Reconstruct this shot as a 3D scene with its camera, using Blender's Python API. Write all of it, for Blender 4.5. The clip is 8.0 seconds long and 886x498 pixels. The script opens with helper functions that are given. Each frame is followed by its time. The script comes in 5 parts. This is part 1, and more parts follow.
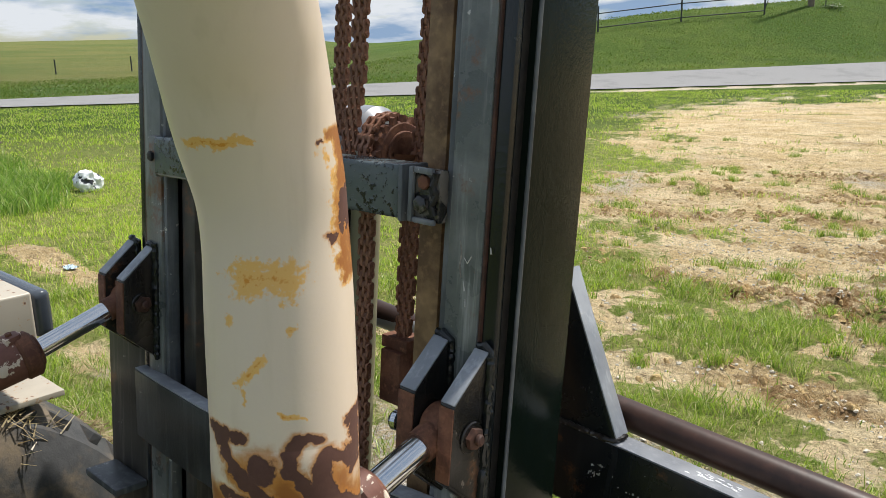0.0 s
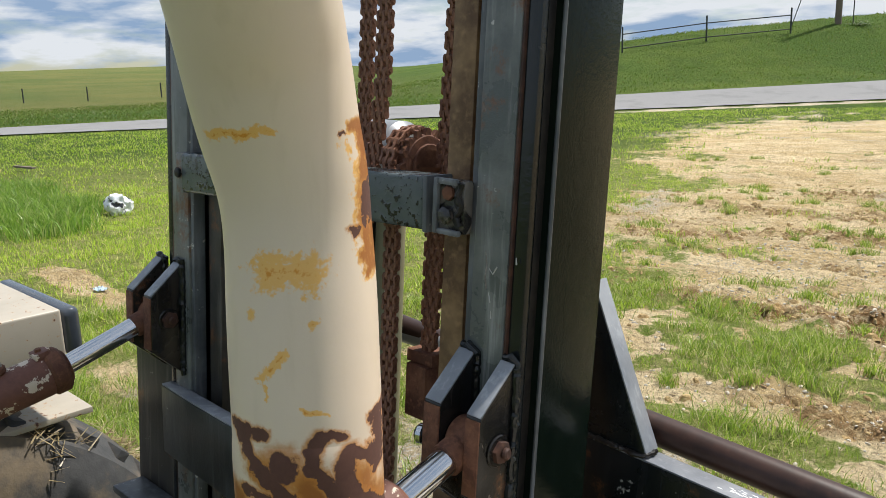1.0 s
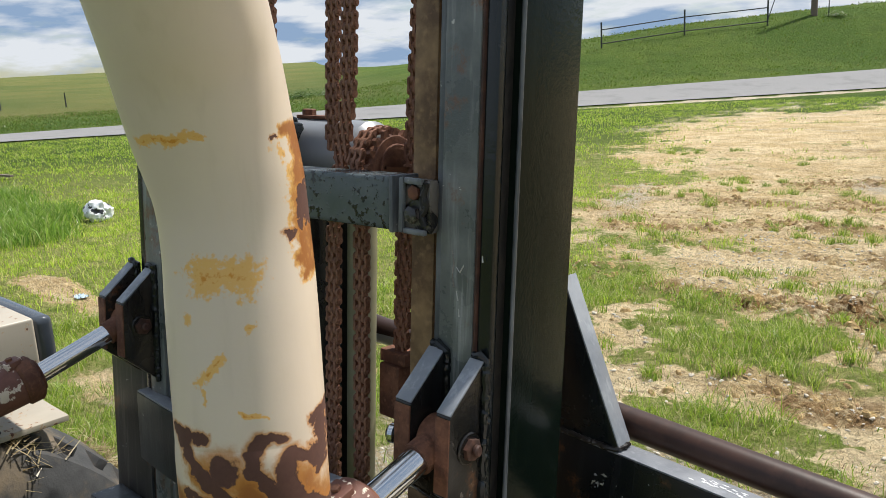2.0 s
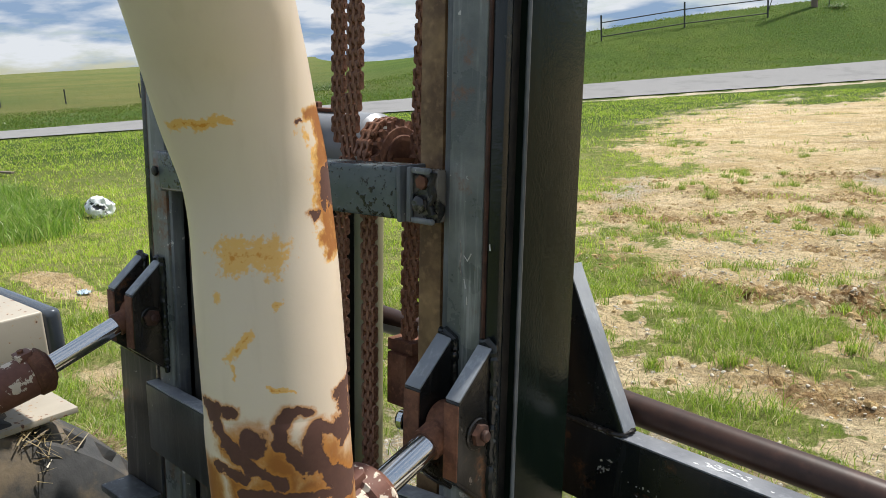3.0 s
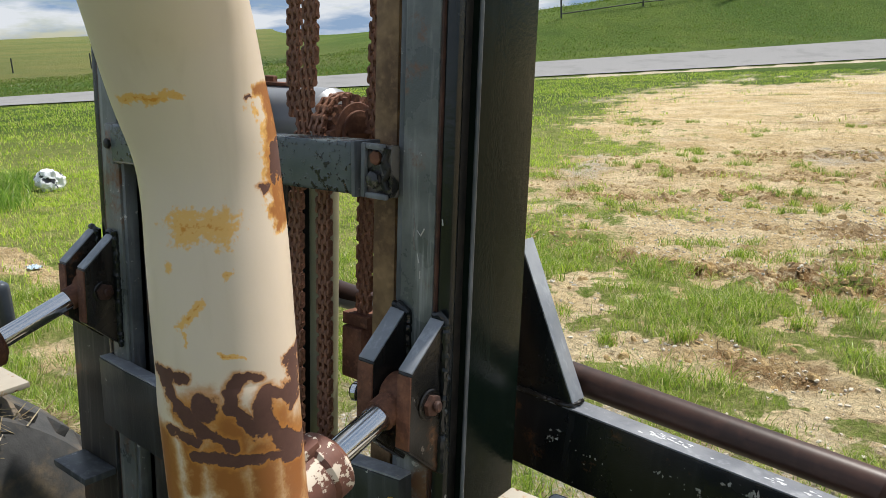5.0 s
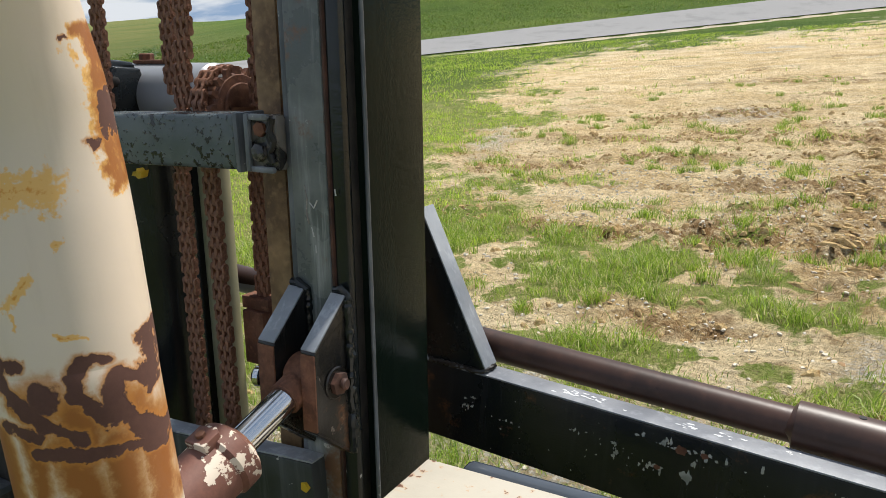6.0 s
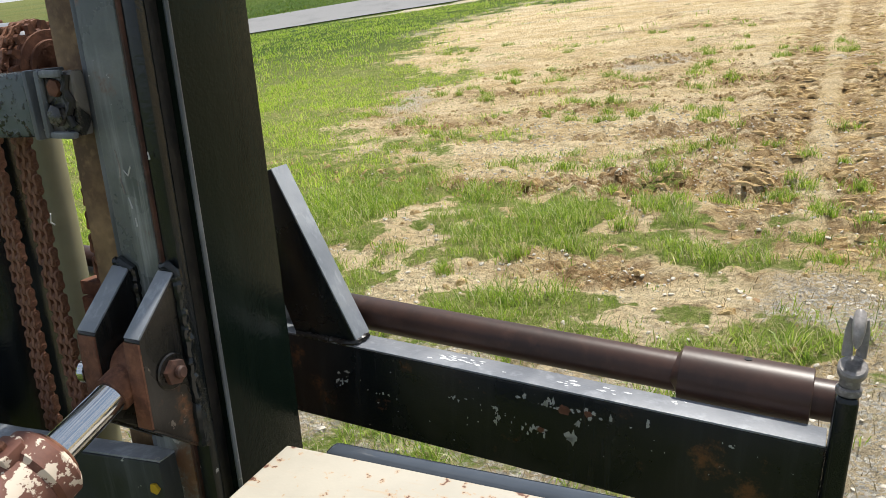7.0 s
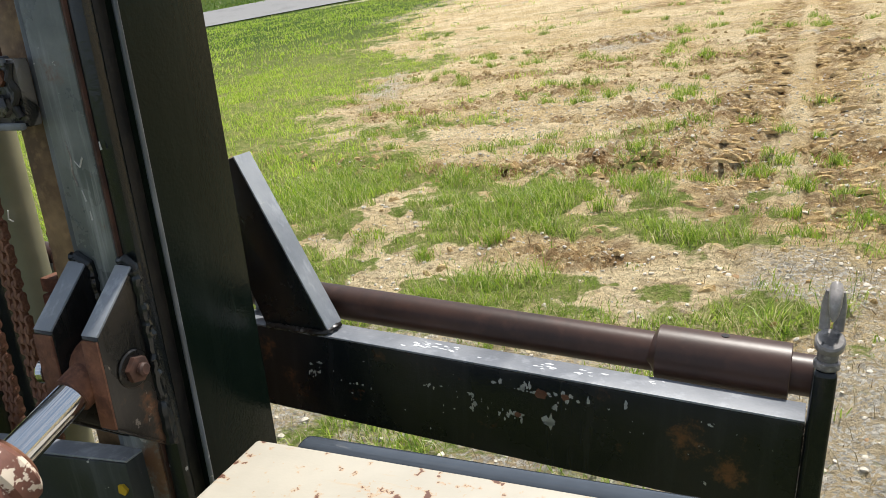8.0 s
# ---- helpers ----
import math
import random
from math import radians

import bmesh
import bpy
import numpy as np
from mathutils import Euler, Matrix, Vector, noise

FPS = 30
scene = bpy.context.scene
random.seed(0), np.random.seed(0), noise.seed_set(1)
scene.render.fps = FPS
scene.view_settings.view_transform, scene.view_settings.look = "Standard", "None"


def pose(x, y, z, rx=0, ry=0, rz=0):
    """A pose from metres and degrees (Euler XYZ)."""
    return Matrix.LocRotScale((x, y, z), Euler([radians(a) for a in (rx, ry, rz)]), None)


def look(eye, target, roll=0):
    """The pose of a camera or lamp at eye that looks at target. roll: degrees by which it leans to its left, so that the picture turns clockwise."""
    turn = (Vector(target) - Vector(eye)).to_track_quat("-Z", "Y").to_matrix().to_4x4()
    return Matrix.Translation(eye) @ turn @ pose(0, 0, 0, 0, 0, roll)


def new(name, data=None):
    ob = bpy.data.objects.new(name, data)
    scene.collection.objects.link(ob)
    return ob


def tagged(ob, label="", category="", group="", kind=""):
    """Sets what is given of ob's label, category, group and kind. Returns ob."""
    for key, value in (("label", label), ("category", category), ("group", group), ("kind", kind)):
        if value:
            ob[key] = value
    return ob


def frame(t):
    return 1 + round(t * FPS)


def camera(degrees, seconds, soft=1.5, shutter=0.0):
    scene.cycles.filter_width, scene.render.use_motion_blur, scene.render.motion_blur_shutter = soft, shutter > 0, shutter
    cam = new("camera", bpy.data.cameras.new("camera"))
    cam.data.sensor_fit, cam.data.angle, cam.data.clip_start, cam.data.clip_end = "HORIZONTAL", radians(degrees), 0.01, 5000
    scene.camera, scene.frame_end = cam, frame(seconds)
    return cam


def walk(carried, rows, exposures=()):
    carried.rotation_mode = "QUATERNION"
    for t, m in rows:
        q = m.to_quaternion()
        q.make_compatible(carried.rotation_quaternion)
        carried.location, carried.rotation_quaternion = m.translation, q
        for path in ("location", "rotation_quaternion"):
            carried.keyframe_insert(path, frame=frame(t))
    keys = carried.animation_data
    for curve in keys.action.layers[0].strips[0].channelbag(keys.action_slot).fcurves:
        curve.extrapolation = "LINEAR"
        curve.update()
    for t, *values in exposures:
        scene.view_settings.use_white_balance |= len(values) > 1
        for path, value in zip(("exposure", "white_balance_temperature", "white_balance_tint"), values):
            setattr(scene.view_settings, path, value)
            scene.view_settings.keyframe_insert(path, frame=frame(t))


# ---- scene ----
cam = camera(57.84, 8.0, soft=0.6)
PATH = [
    (0, (0.5643, -0.6317, 0.4629), (-0.7585, 0.7909, -0.0130), -1.25),
    (0.5, (0.5665, -0.6424, 0.4605), (-0.8153, 0.7441, 0.0503), -0.89),
    (1, (0.5625, -0.6293, 0.4487), (-0.8138, 0.7593, 0.0273), -1.97),
    (1.5, (0.5748, -0.6115, 0.4500), (-0.7796, 0.7982, 0.0277), -2.79),
    (3, (0.5841, -0.6323, 0.4454), (-0.7648, 0.7774, 0.0058), -3.47),
    (3.5, (0.5918, -0.6381, 0.4489), (-0.7501, 0.7745, -0.0025), -3.30),
    (4, (0.6017, -0.6445, 0.4493), (-0.7258, 0.7786, -0.0115), -3.01),
    (5.5, (0.6007, -0.6378, 0.4424), (-0.5924, 0.8774, -0.0874), -3.18),
    (6, (0.5985, -0.6056, 0.4221), (-0.4924, 0.9734, -0.1408), -5.10),
    (6.5, (0.6221, -0.4964, 0.3815), (-0.4059, 1.1049, -0.2343), -7.15),
    (7, (0.6304, -0.4783, 0.3751), (-0.3137, 1.1551, -0.2887), -7.92),
    (7.5, (0.6307, -0.4682, 0.3704), (-0.2736, 1.1756, -0.3226), -8.59),
    (8, (0.6324, -0.4530, 0.3627), (-0.2712, 1.1875, -0.3390), -9.31),
]
walk(cam, [(t, look(eye, target, roll)) for t, eye, target, roll in PATH], exposures=[(0.0, 0.08), (4.2, 0.08), (5.5, 0.03), (6.5, 0.10), (8.0, 0.12)])

# world, sun, exposure
SUN_EL, SUN_AZ = 60.0, 14.0   # degrees: height, and compass turn clockwise from +y
scene.view_settings.exposure = 0.0
world = bpy.data.worlds.new("sky")
scene.world = world
world.use_nodes = True
wn, wl = world.node_tree.nodes, world.node_tree.links
wn.clear()
w_out = wn.new("ShaderNodeOutputWorld")
w_bg = wn.new("ShaderNodeBackground")
w_sky = wn.new("ShaderNodeTexSky")
w_sky.sky_type = "NISHITA"
w_sky.sun_disc = False
w_sky.sun_elevation = radians(SUN_EL)
w_sky.sun_rotation = radians(SUN_AZ)
w_sky.air_density, w_sky.dust_density = 1.0, 0.4
w_tc = wn.new("ShaderNodeTexCoord")
w_map = wn.new("ShaderNodeMapping")
w_map.inputs["Scale"].default_value = (1.7, 1.7, 7.5)
w_noise = wn.new("ShaderNodeTexNoise")
w_noise.inputs["Scale"].default_value = 3.4
w_noise.inputs["Detail"].default_value = 9.0
w_noise.inputs["Roughness"].default_value = 0.62
w_ramp = wn.new("ShaderNodeValToRGB")
w_ramp.color_ramp.elements[0].position = 0.34
w_ramp.color_ramp.elements[1].position = 0.50
w_n2 = wn.new("ShaderNodeTexNoise")
w_n2.inputs["Scale"].default_value = 4.6
w_n2.inputs["Detail"].default_value = 8.0
w_cl = wn.new("ShaderNodeValToRGB")
w_cl.color_ramp.elements[0].color = (3.0, 4.3, 6.3, 1)
w_cl.color_ramp.elements[1].color = (8.2, 8.6, 9.1, 1)
w_cl.color_ramp.elements[0].position = 0.43
w_cl.color_ramp.elements[1].position = 0.57
w_mix = wn.new("ShaderNodeMix")
w_mix.data_type = "RGBA"
wl.new(w_tc.outputs["Generated"], w_map.inputs["Vector"])
wl.new(w_map.outputs["Vector"], w_noise.inputs["Vector"])
wl.new(w_map.outputs["Vector"], w_n2.inputs["Vector"])
wl.new(w_noise.outputs["Fac"], w_ramp.inputs["Fac"])
wl.new(w_n2.outputs["Fac"], w_cl.inputs["Fac"])
wl.new(w_ramp.outputs["Color"], w_mix.inputs["Factor"])
wl.new(w_sky.outputs["Color"], w_mix.inputs["A"])
wl.new(w_cl.outputs["Color"], w_mix.inputs["B"])
wl.new(w_mix.outputs["Result"], w_bg.inputs["Color"])
w_bg.inputs["Strength"].default_value = 0.088
wl.new(w_bg.outputs["Background"], w_out.inputs["Surface"])

sun_data = bpy.data.lights.new("sun", "SUN")
sun_data.energy = 5.9
sun_data.angle = radians(2.5)
sun_data.color = (1.0, 0.96, 0.89)
sun = new("sun", sun_data)
_a, _e = radians(SUN_AZ), radians(SUN_EL)
sun.matrix_world = look((60 * math.sin(_a) * math.cos(_e), 60 * math.cos(_a) * math.cos(_e), 60 * math.sin(_e)), (0, 0, 0))

# ---- materials ----
class Nodes:
    """Small shader builder over one node tree."""

    def __init__(self, name):
        self.mat = bpy.data.materials.new(name)
        self.mat.use_nodes = True
        self.n, self.l = self.mat.node_tree.nodes, self.mat.node_tree.links
        self.bsdf = self.n["Principled BSDF"]

    def put(self, node, key, value):
        if isinstance(value, bpy.types.NodeSocket):
            self.l.new(value, node.inputs[key])
        else:
            node.inputs[key].default_value = value

    def coord(self, kind="Object", scale=(1, 1, 1), shift=(0, 0, 0)):
        tc = self.n.new("ShaderNodeTexCoord")
        mp = self.n.new("ShaderNodeMapping")
        self.l.new(tc.outputs[kind], mp.inputs["Vector"])
        mp.inputs["Scale"].default_value = scale
        mp.inputs["Location"].default_value = shift
        return mp.outputs["Vector"]

    def noise(self, vec, scale, detail=5.0, rough=0.55, distort=0.0):
        t = self.n.new("ShaderNodeTexNoise")
        self.l.new(vec, t.inputs["Vector"])
        t.inputs["Scale"].default_value, t.inputs["Detail"].default_value = scale, detail
        t.inputs["Roughness"].default_value, t.inputs["Distortion"].default_value = rough, distort
        return t.outputs["Fac"]

    def voronoi(self, vec, scale, feature="F1", out="Distance"):
        t = self.n.new("ShaderNodeTexVoronoi")
        t.feature = feature
        self.l.new(vec, t.inputs["Vector"])
        t.inputs["Scale"].default_value = scale
        return t.outputs[out]

    def math(self, op, a, b=0.0, clamp=False):
        m = self.n.new("ShaderNodeMath")
        m.operation, m.use_clamp = op, clamp
        for k, v in ((0, a), (1, b)):
            self.put(m, k, v)
        return m.outputs[0]

    def step(self, v, lo, hi):
        m = self.n.new("ShaderNodeMapRange")
        m.interpolation_type = "SMOOTHSTEP"
        self.put(m, "Value", v)
        m.inputs["From Min"].default_value, m.inputs["From Max"].default_value = lo, hi
        return m.outputs["Result"]

    def mix(self, fac, a, b):
        m = self.n.new("ShaderNodeMix")
        m.data_type = "RGBA"
        self.put(m, "Factor", fac)
        for key, v in (("A", a), ("B", b)):
            self.put(m, key, v if isinstance(v, bpy.types.NodeSocket) else (*v, 1))
        return m.outputs["Result"]

    def near(self, vec, centre, radius, stretch=(1, 1, 1)):
        """1 at a spot's centre, falling to 0 at its radius."""
        sub = self.n.new("ShaderNodeVectorMath")
        sub.operation = "SUBTRACT"
        self.l.new(vec, sub.inputs[0])
        sub.inputs[1].default_value = centre
        mul = self.n.new("ShaderNodeVectorMath")
        mul.operation = "MULTIPLY"
        self.l.new(sub.outputs[0], mul.inputs[0])
        mul.inputs[1].default_value = stretch
        ln = self.n.new("ShaderNodeVectorMath")
        ln.operation = "LENGTH"
        self.l.new(mul.outputs[0], ln.inputs[0])
        return self.math("SUBTRACT", 1.0, self.math("DIVIDE", ln.outputs["Value"], radius), clamp=True)

    def rand(self):
        return self.n.new("ShaderNodeObjectInfo").outputs["Random"]

    def attr(self, name):
        a = self.n.new("ShaderNodeAttribute")
        a.attribute_name = name
        return a.outputs["Fac"]

    def bump(self, height, strength=0.3, distance=0.002):
        b = self.n.new("ShaderNodeBump")
        self.put(b, "Height", height)
        b.inputs["Strength"].default_value, b.inputs["Distance"].default_value = strength, distance
        self.l.new(b.outputs["Normal"], self.bsdf.inputs["Normal"])

    def done(self, colour, rough=0.5, metal=0.0, spec=0.5):
        self.put(self.bsdf, "Base Color", colour if isinstance(colour, bpy.types.NodeSocket) else (*colour, 1))
        self.put(self.bsdf, "Roughness", rough)
        self.put(self.bsdf, "Metallic", metal)
        self.put(self.bsdf, "Specular IOR Level", spec)
        return self.mat


def paint(name, base, worn, rough, wear=0.6, chips=(0.45, 0.44, 0.42), chip_at=0.74, rust=0.0, scale=1.0, streaks=0.35):
    """Old enamel on steel: dull patches, chips down to metal, a little rust, dust in streaks."""
    m = Nodes(name)
    v = m.coord()
    big = m.noise(v, 7 * scale, 6, 0.6)
    fine = m.noise(v, 60 * scale, 5, 0.6)
    streak = m.noise(m.coord(scale=(30, 30, 2.2)), 2.0, 5, 0.6)
    c = m.mix(m.math("MULTIPLY", m.step(big, 0.38, 0.68), wear), base, worn)
    c = m.mix(m.math("MULTIPLY", m.step(streak, 0.50, 0.70), streaks * wear), c, tuple(min(1, k * 1.7 + 0.006) for k in worn))
    chip = m.step(m.math("ADD", m.math("MULTIPLY", fine, 0.62), m.math("MULTIPLY", big, 0.38)), chip_at - 0.11, chip_at - 0.10)
    c = m.mix(chip, c, chips)
    if rust:
        rmask = m.math("MULTIPLY", m.step(m.noise(v, 11 * scale, 8, 0.7), 0.62 - rust * 0.2, 0.74 - rust * 0.2), 0.9)
        c = m.mix(rmask, c, m.mix(fine, (0.10, 0.035, 0.015), (0.22, 0.10, 0.045)))
    m.bump(m.math("ADD", fine, m.math("MULTIPLY", m.noise(v, 240, 3), 0.5)), 0.22, 0.002)
    return m.done(c, m.math("ADD", rough, m.math("MULTIPLY", m.step(big, 0.35, 0.7), 0.22 * wear)), 0.0, 0.42)


def rusty(name, dark, light, rough=0.75, scale=1.0, bump=0.5):
    m = Nodes(name)
    v = m.coord()
    c = m.mix(m.step(m.noise(v, 24 * scale, 7, 0.65), 0.36, 0.66), dark, light)
    c = m.mix(m.math("MULTIPLY", m.step(m.noise(v, 130 * scale, 4), 0.5, 0.75), 0.5), c, tuple(k * 1.5 for k in light))
    c = m.mix(m.math("MULTIPLY", m.rand(), 0.35), c, dark)
    m.bump(m.noise(v, 160 * scale, 5, 0.65), bump, 0.002)
    return m.done(c, rough, 0.0, 0.35)


M_BLACK = paint("black_enamel", (0.006, 0.008, 0.009), (0.014, 0.017, 0.018), 0.17, 0.6, chip_at=0.78)
M_PLATE = paint("black_gloss_plate", (0.006, 0.011, 0.008), (0.010, 0.016, 0.012), 0.10, 0.4, chip_at=0.83)
M_PLATE.node_tree.nodes["Principled BSDF"].inputs["Specular IOR Level"].default_value = 0.16
M_GREY = paint("worn_grey_green_enamel", (0.082, 0.094, 0.094), (0.19, 0.20, 0.197), 0.24, 0.9, chip_at=0.735, rust=0.40, streaks=0.75)
M_EDGE = paint("worn_black_edge", (0.06, 0.068, 0.078), (0.15, 0.16, 0.17), 0.34, 1.0, chip_at=0.72)
M_BEAM = paint("black_chipped_enamel", (0.006, 0.008, 0.010), (0.018, 0.018, 0.019), 0.24, 0.8, (0.36, 0.36, 0.35), 0.775, rust=0.22)
# dusty black edge paint, its base paled and blued to carry the sky's reflection
M_SLOPE = paint("dusty_sky_sheen_edge", (0.19, 0.205, 0.23), (0.32, 0.335, 0.36), 0.30, 1.0, chip_at=0.76)
M_LINE = rusty("dark_rust_line", (0.035, 0.018, 0.014), (0.10, 0.045, 0.03), 0.6, 0.8, 0.2)
M_SLIDE = rusty("slide_rust", (0.10, 0.055, 0.028), (0.24, 0.15, 0.075), 0.5, 0.6, 0.2)
M_RUST = rusty("brown_rust", (0.09, 0.036, 0.022), (0.21, 0.093, 0.052))
M_CHAIN = rusty("chain_rust", (0.11, 0.046, 0.027), (0.27, 0.13, 0.078), 0.6, 1.6, 0.5)
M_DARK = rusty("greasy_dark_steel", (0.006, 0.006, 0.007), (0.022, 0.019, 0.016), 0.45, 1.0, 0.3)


def make_chrome():
    m = Nodes("hard_chrome")
    v = m.coord(scale=(40, 40, 3))
    return m.done((0.62, 0.62, 0.63), m.math("ADD", 0.06, m.math("MULTIPLY", m.noise(v, 6, 4), 0.10)), 1.0)


def make_cream(name, chips=0.70, base=(0.68, 0.61, 0.49)):
    """Aged cream enamel with small rust chips, scratches along it and faint stains."""
    m = Nodes(name)
    v = m.coord()
    big = m.noise(v, 7, 6, 0.6)
    c = m.mix(m.step(big, 0.35, 0.7), base, tuple(k * 0.86 for k in base))
    speck = m.noise(v, 75, 4, 0.55)
    region = m.math("MULTIPLY", m.step(m.noise(v, 11, 5, 0.65), 0.40, 0.70), 0.12)
    amount = m.math("ADD", speck, region)
    scratch = m.math("MULTIPLY", m.step(m.noise(m.coord(scale=(5, 60, 60)), 2.0, 5, 0.6), 0.60, 0.74), m.step(m.noise(v, 9, 4), 0.45, 0.62))
    c = m.mix(m.math("MULTIPLY", scratch, 0.45), c, (0.47, 0.30, 0.15))
    c = m.mix(m.math("MULTIPLY", m.step(amount, chips - 0.06, chips), 0.5), c, (0.45, 0.24, 0.09))
    c = m.mix(m.step(amount, chips, chips + 0.015), c, (0.13, 0.06, 0.04))
    m.bump(m.math("ADD", m.math("MULTIPLY", m.step(amount, chips, chips + 0.015), -0.6), m.noise(v, 300, 2)), 0.12, 0.001)
    return m.done(c, m.math("ADD", 0.33, m.math("MULTIPLY", big, 0.25)))


def make_flaking():
    """Red-brown rust with remains of cream paint."""
    m = Nodes("cream_flaking_enamel")
    v = m.coord()
    fine = m.noise(v, 120, 6, 0.65)
    rust = m.mix(fine, (0.09, 0.034, 0.024), (0.21, 0.085, 0.055))
    flake = m.math("ADD", m.math("MULTIPLY", m.noise(v, 26, 6, 0.6), 0.75), m.math("MULTIPLY", fine, 0.25))
    c = m.mix(m.step(flake, 0.535, 0.545), rust, m.mix(m.noise(v, 40, 3), (0.56, 0.47, 0.36), (0.68, 0.58, 0.48)))
    m.bump(m.math("ADD", m.step(flake, 0.525, 0.535), m.math("MULTIPLY", fine, 0.6)), 0.35, 0.0015)
    return m.done(c, 0.62)


M_CHROME = make_chrome()
M_CREAM = make_cream("cream_enamel")
M_CREAM_RUST = make_flaking()


def make_rubber():
    m = Nodes("muddy_rubber")
    v = m.coord()
    mud = m.step(m.noise(v, 7, 6, 0.65), 0.44, 0.66)
    c = m.mix(mud, m.mix(m.noise(v, 30, 4), (0.030, 0.031, 0.033), (0.075, 0.075, 0.075)), (0.16, 0.125, 0.085))
    m.bump(m.noise(v, 50, 6, 0.65), 0.5, 0.004)
    return m.done(c, 0.8, 0, 0.3)


M_RUBBER = make_rubber()


def make_ground():
    m = Nodes("meadow_and_dirt")
    v = m.coord()
    soil, far, wet = m.attr("soil"), m.attr("far"), m.attr("mud")
    n0, n1, n2 = m.noise(v, 0.35, 5, 0.6), m.noise(v, 1.3, 7, 0.65), m.noise(v, 6.0, 7, 0.7)
    n3, n4 = m.noise(v, 28.0, 6, 0.7), m.noise(v, 110.0, 4, 0.7)
    drag = m.noise(m.coord(scale=(1.2, 5.0, 1.0)), 1.6, 7, 0.68)
    streak = m.noise(m.coord(scale=(0.6, 3.6, 1.0)), 1.5, 7, 0.66)
    dirt = m.mix(m.step(n1, 0.38, 0.62), (0.68, 0.495, 0.245), (0.88, 0.71, 0.435))
    dirt = m.mix(m.math("MULTIPLY", m.step(n0, 0.48, 0.62), 0.35), dirt, (0.42, 0.29, 0.14))
    dirt = m.mix(m.math("MULTIPLY", m.step(streak, 0.53, 0.64), 0.55), dirt, (0.36, 0.225, 0.10))
    dirt = m.mix(m.math("MULTIPLY", m.step(drag, 0.50, 0.66), 0.6), dirt, (0.86, 0.72, 0.48))
    dirt = m.mix(m.math("MULTIPLY", m.step(n2, 0.58, 0.66), 0.60), dirt, (0.30, 0.185, 0.085))
    dirt = m.mix(m.math("MULTIPLY", m.step(n3, 0.60, 0.68), 0.45), dirt, (0.21, 0.125, 0.058))
    # long dark cracks, with the small shadows among them painted in too
    crack_shade = m.noise(m.coord(scale=(4.5, 13.0, 6.0)), 2.2, 8, 0.72)
    dirt = m.mix(m.math("MULTIPLY", m.step(crack_shade, 0.60, 0.64), 0.80), dirt, (0.19, 0.11, 0.052))
    dirt = m.mix(m.math("MULTIPLY", m.step(n4, 0.56, 0.66), 0.4), dirt, (0.86, 0.73, 0.50))
    for size, amount in ((34.0, 0.22), (95.0, 0.25)):
        bits = m.n.new("ShaderNodeSeparateColor")
        m.l.new(m.voronoi(m.mix(0.035, v, m.mix(n3, (0, 0, 0), (1, 1, 1))), size, out="Color"), bits.inputs[0])
        dirt = m.mix(m.math("MULTIPLY", m.step(bits.outputs[0], 0.62, 0.95), amount), dirt, (0.20, 0.125, 0.065))
        dirt = m.mix(m.math("MULTIPLY", m.step(bits.outputs[1], 0.70, 1.0), amount), dirt, (0.88, 0.74, 0.48))
    # crumb specks: colour contrast in place of shading the low relief lacks
    crumb_shade = m.noise(v, 15.0, 9, 0.78)
    dirt = m.mix(m.math("MULTIPLY", m.step(crumb_shade, 0.57, 0.62), 0.42), dirt, (0.235, 0.15, 0.078))
    dirt = m.mix(m.math("MULTIPLY", m.step(crumb_shade, 0.45, 0.39), 0.5), dirt, (0.76, 0.62, 0.39))
    grit = m.voronoi(v, 75.0, out="Color")
    gs = m.n.new("ShaderNodeSeparateColor")
    m.l.new(grit, gs.inputs[0])
    gravelly = m.math("MAXIMUM", m.step(m.math("ADD", n0, m.math("MULTIPLY", n1, 0.5)), 0.83, 0.95), m.attr("grit"))
    stones = m.math("MULTIPLY", m.step(gs.outputs[0], 0.50, 0.58), gravelly)
    dirt = m.mix(m.math("MULTIPLY", gravelly, 0.55), dirt, (0.46, 0.39, 0.285))
    dirt = m.mix(m.math("MULTIPLY", stones, 0.85), dirt, m.mix(gs.outputs[1], (0.36, 0.33, 0.28), (0.80, 0.75, 0.66)))
    dirt = m.mix(m.math("MULTIPLY", wet, m.step(m.math("ADD", n2, m.math("MULTIPLY", n3, 0.5)), 0.62, 0.82)), dirt, (0.25, 0.14, 0.056))
    grass = m.mix(m.step(n2, 0.35, 0.68), (0.18, 0.25, 0.042), (0.38, 0.37, 0.13))
    grass = m.mix(m.math("MULTIPLY", m.step(n3, 0.50, 0.64), 0.6), grass, (0.52, 0.45, 0.21))
    grass = m.mix(m.math("MULTIPLY", m.step(n4, 0.5, 0.62), 0.45), grass, (0.08, 0.095, 0.026))
    field = m.mix(m.step(m.noise(v, 0.09, 5, 0.6), 0.38, 0.62), (0.060, 0.110, 0.016), (0.100, 0.146, 0.025))
    field = m.mix(m.math("MULTIPLY", m.step(m.noise(v, 0.7, 7, 0.72), 0.45, 0.66), 0.6), field, (0.05, 0.085, 0.015))
    field = m.mix(m.math("MULTIPLY", m.step(n2, 0.52, 0.7), 0.5), field, (0.19, 0.20, 0.065))
    grass = m.mix(far, grass, field)
    pasture = m.mix(m.step(m.noise(m.coord(scale=(0.4, 1, 1)), 0.06, 7, 0.7), 0.36, 0.66), (0.155, 0.155, 0.050), (0.095, 0.125, 0.035))
    grass = m.mix(m.attr("pasture"), grass, pasture)
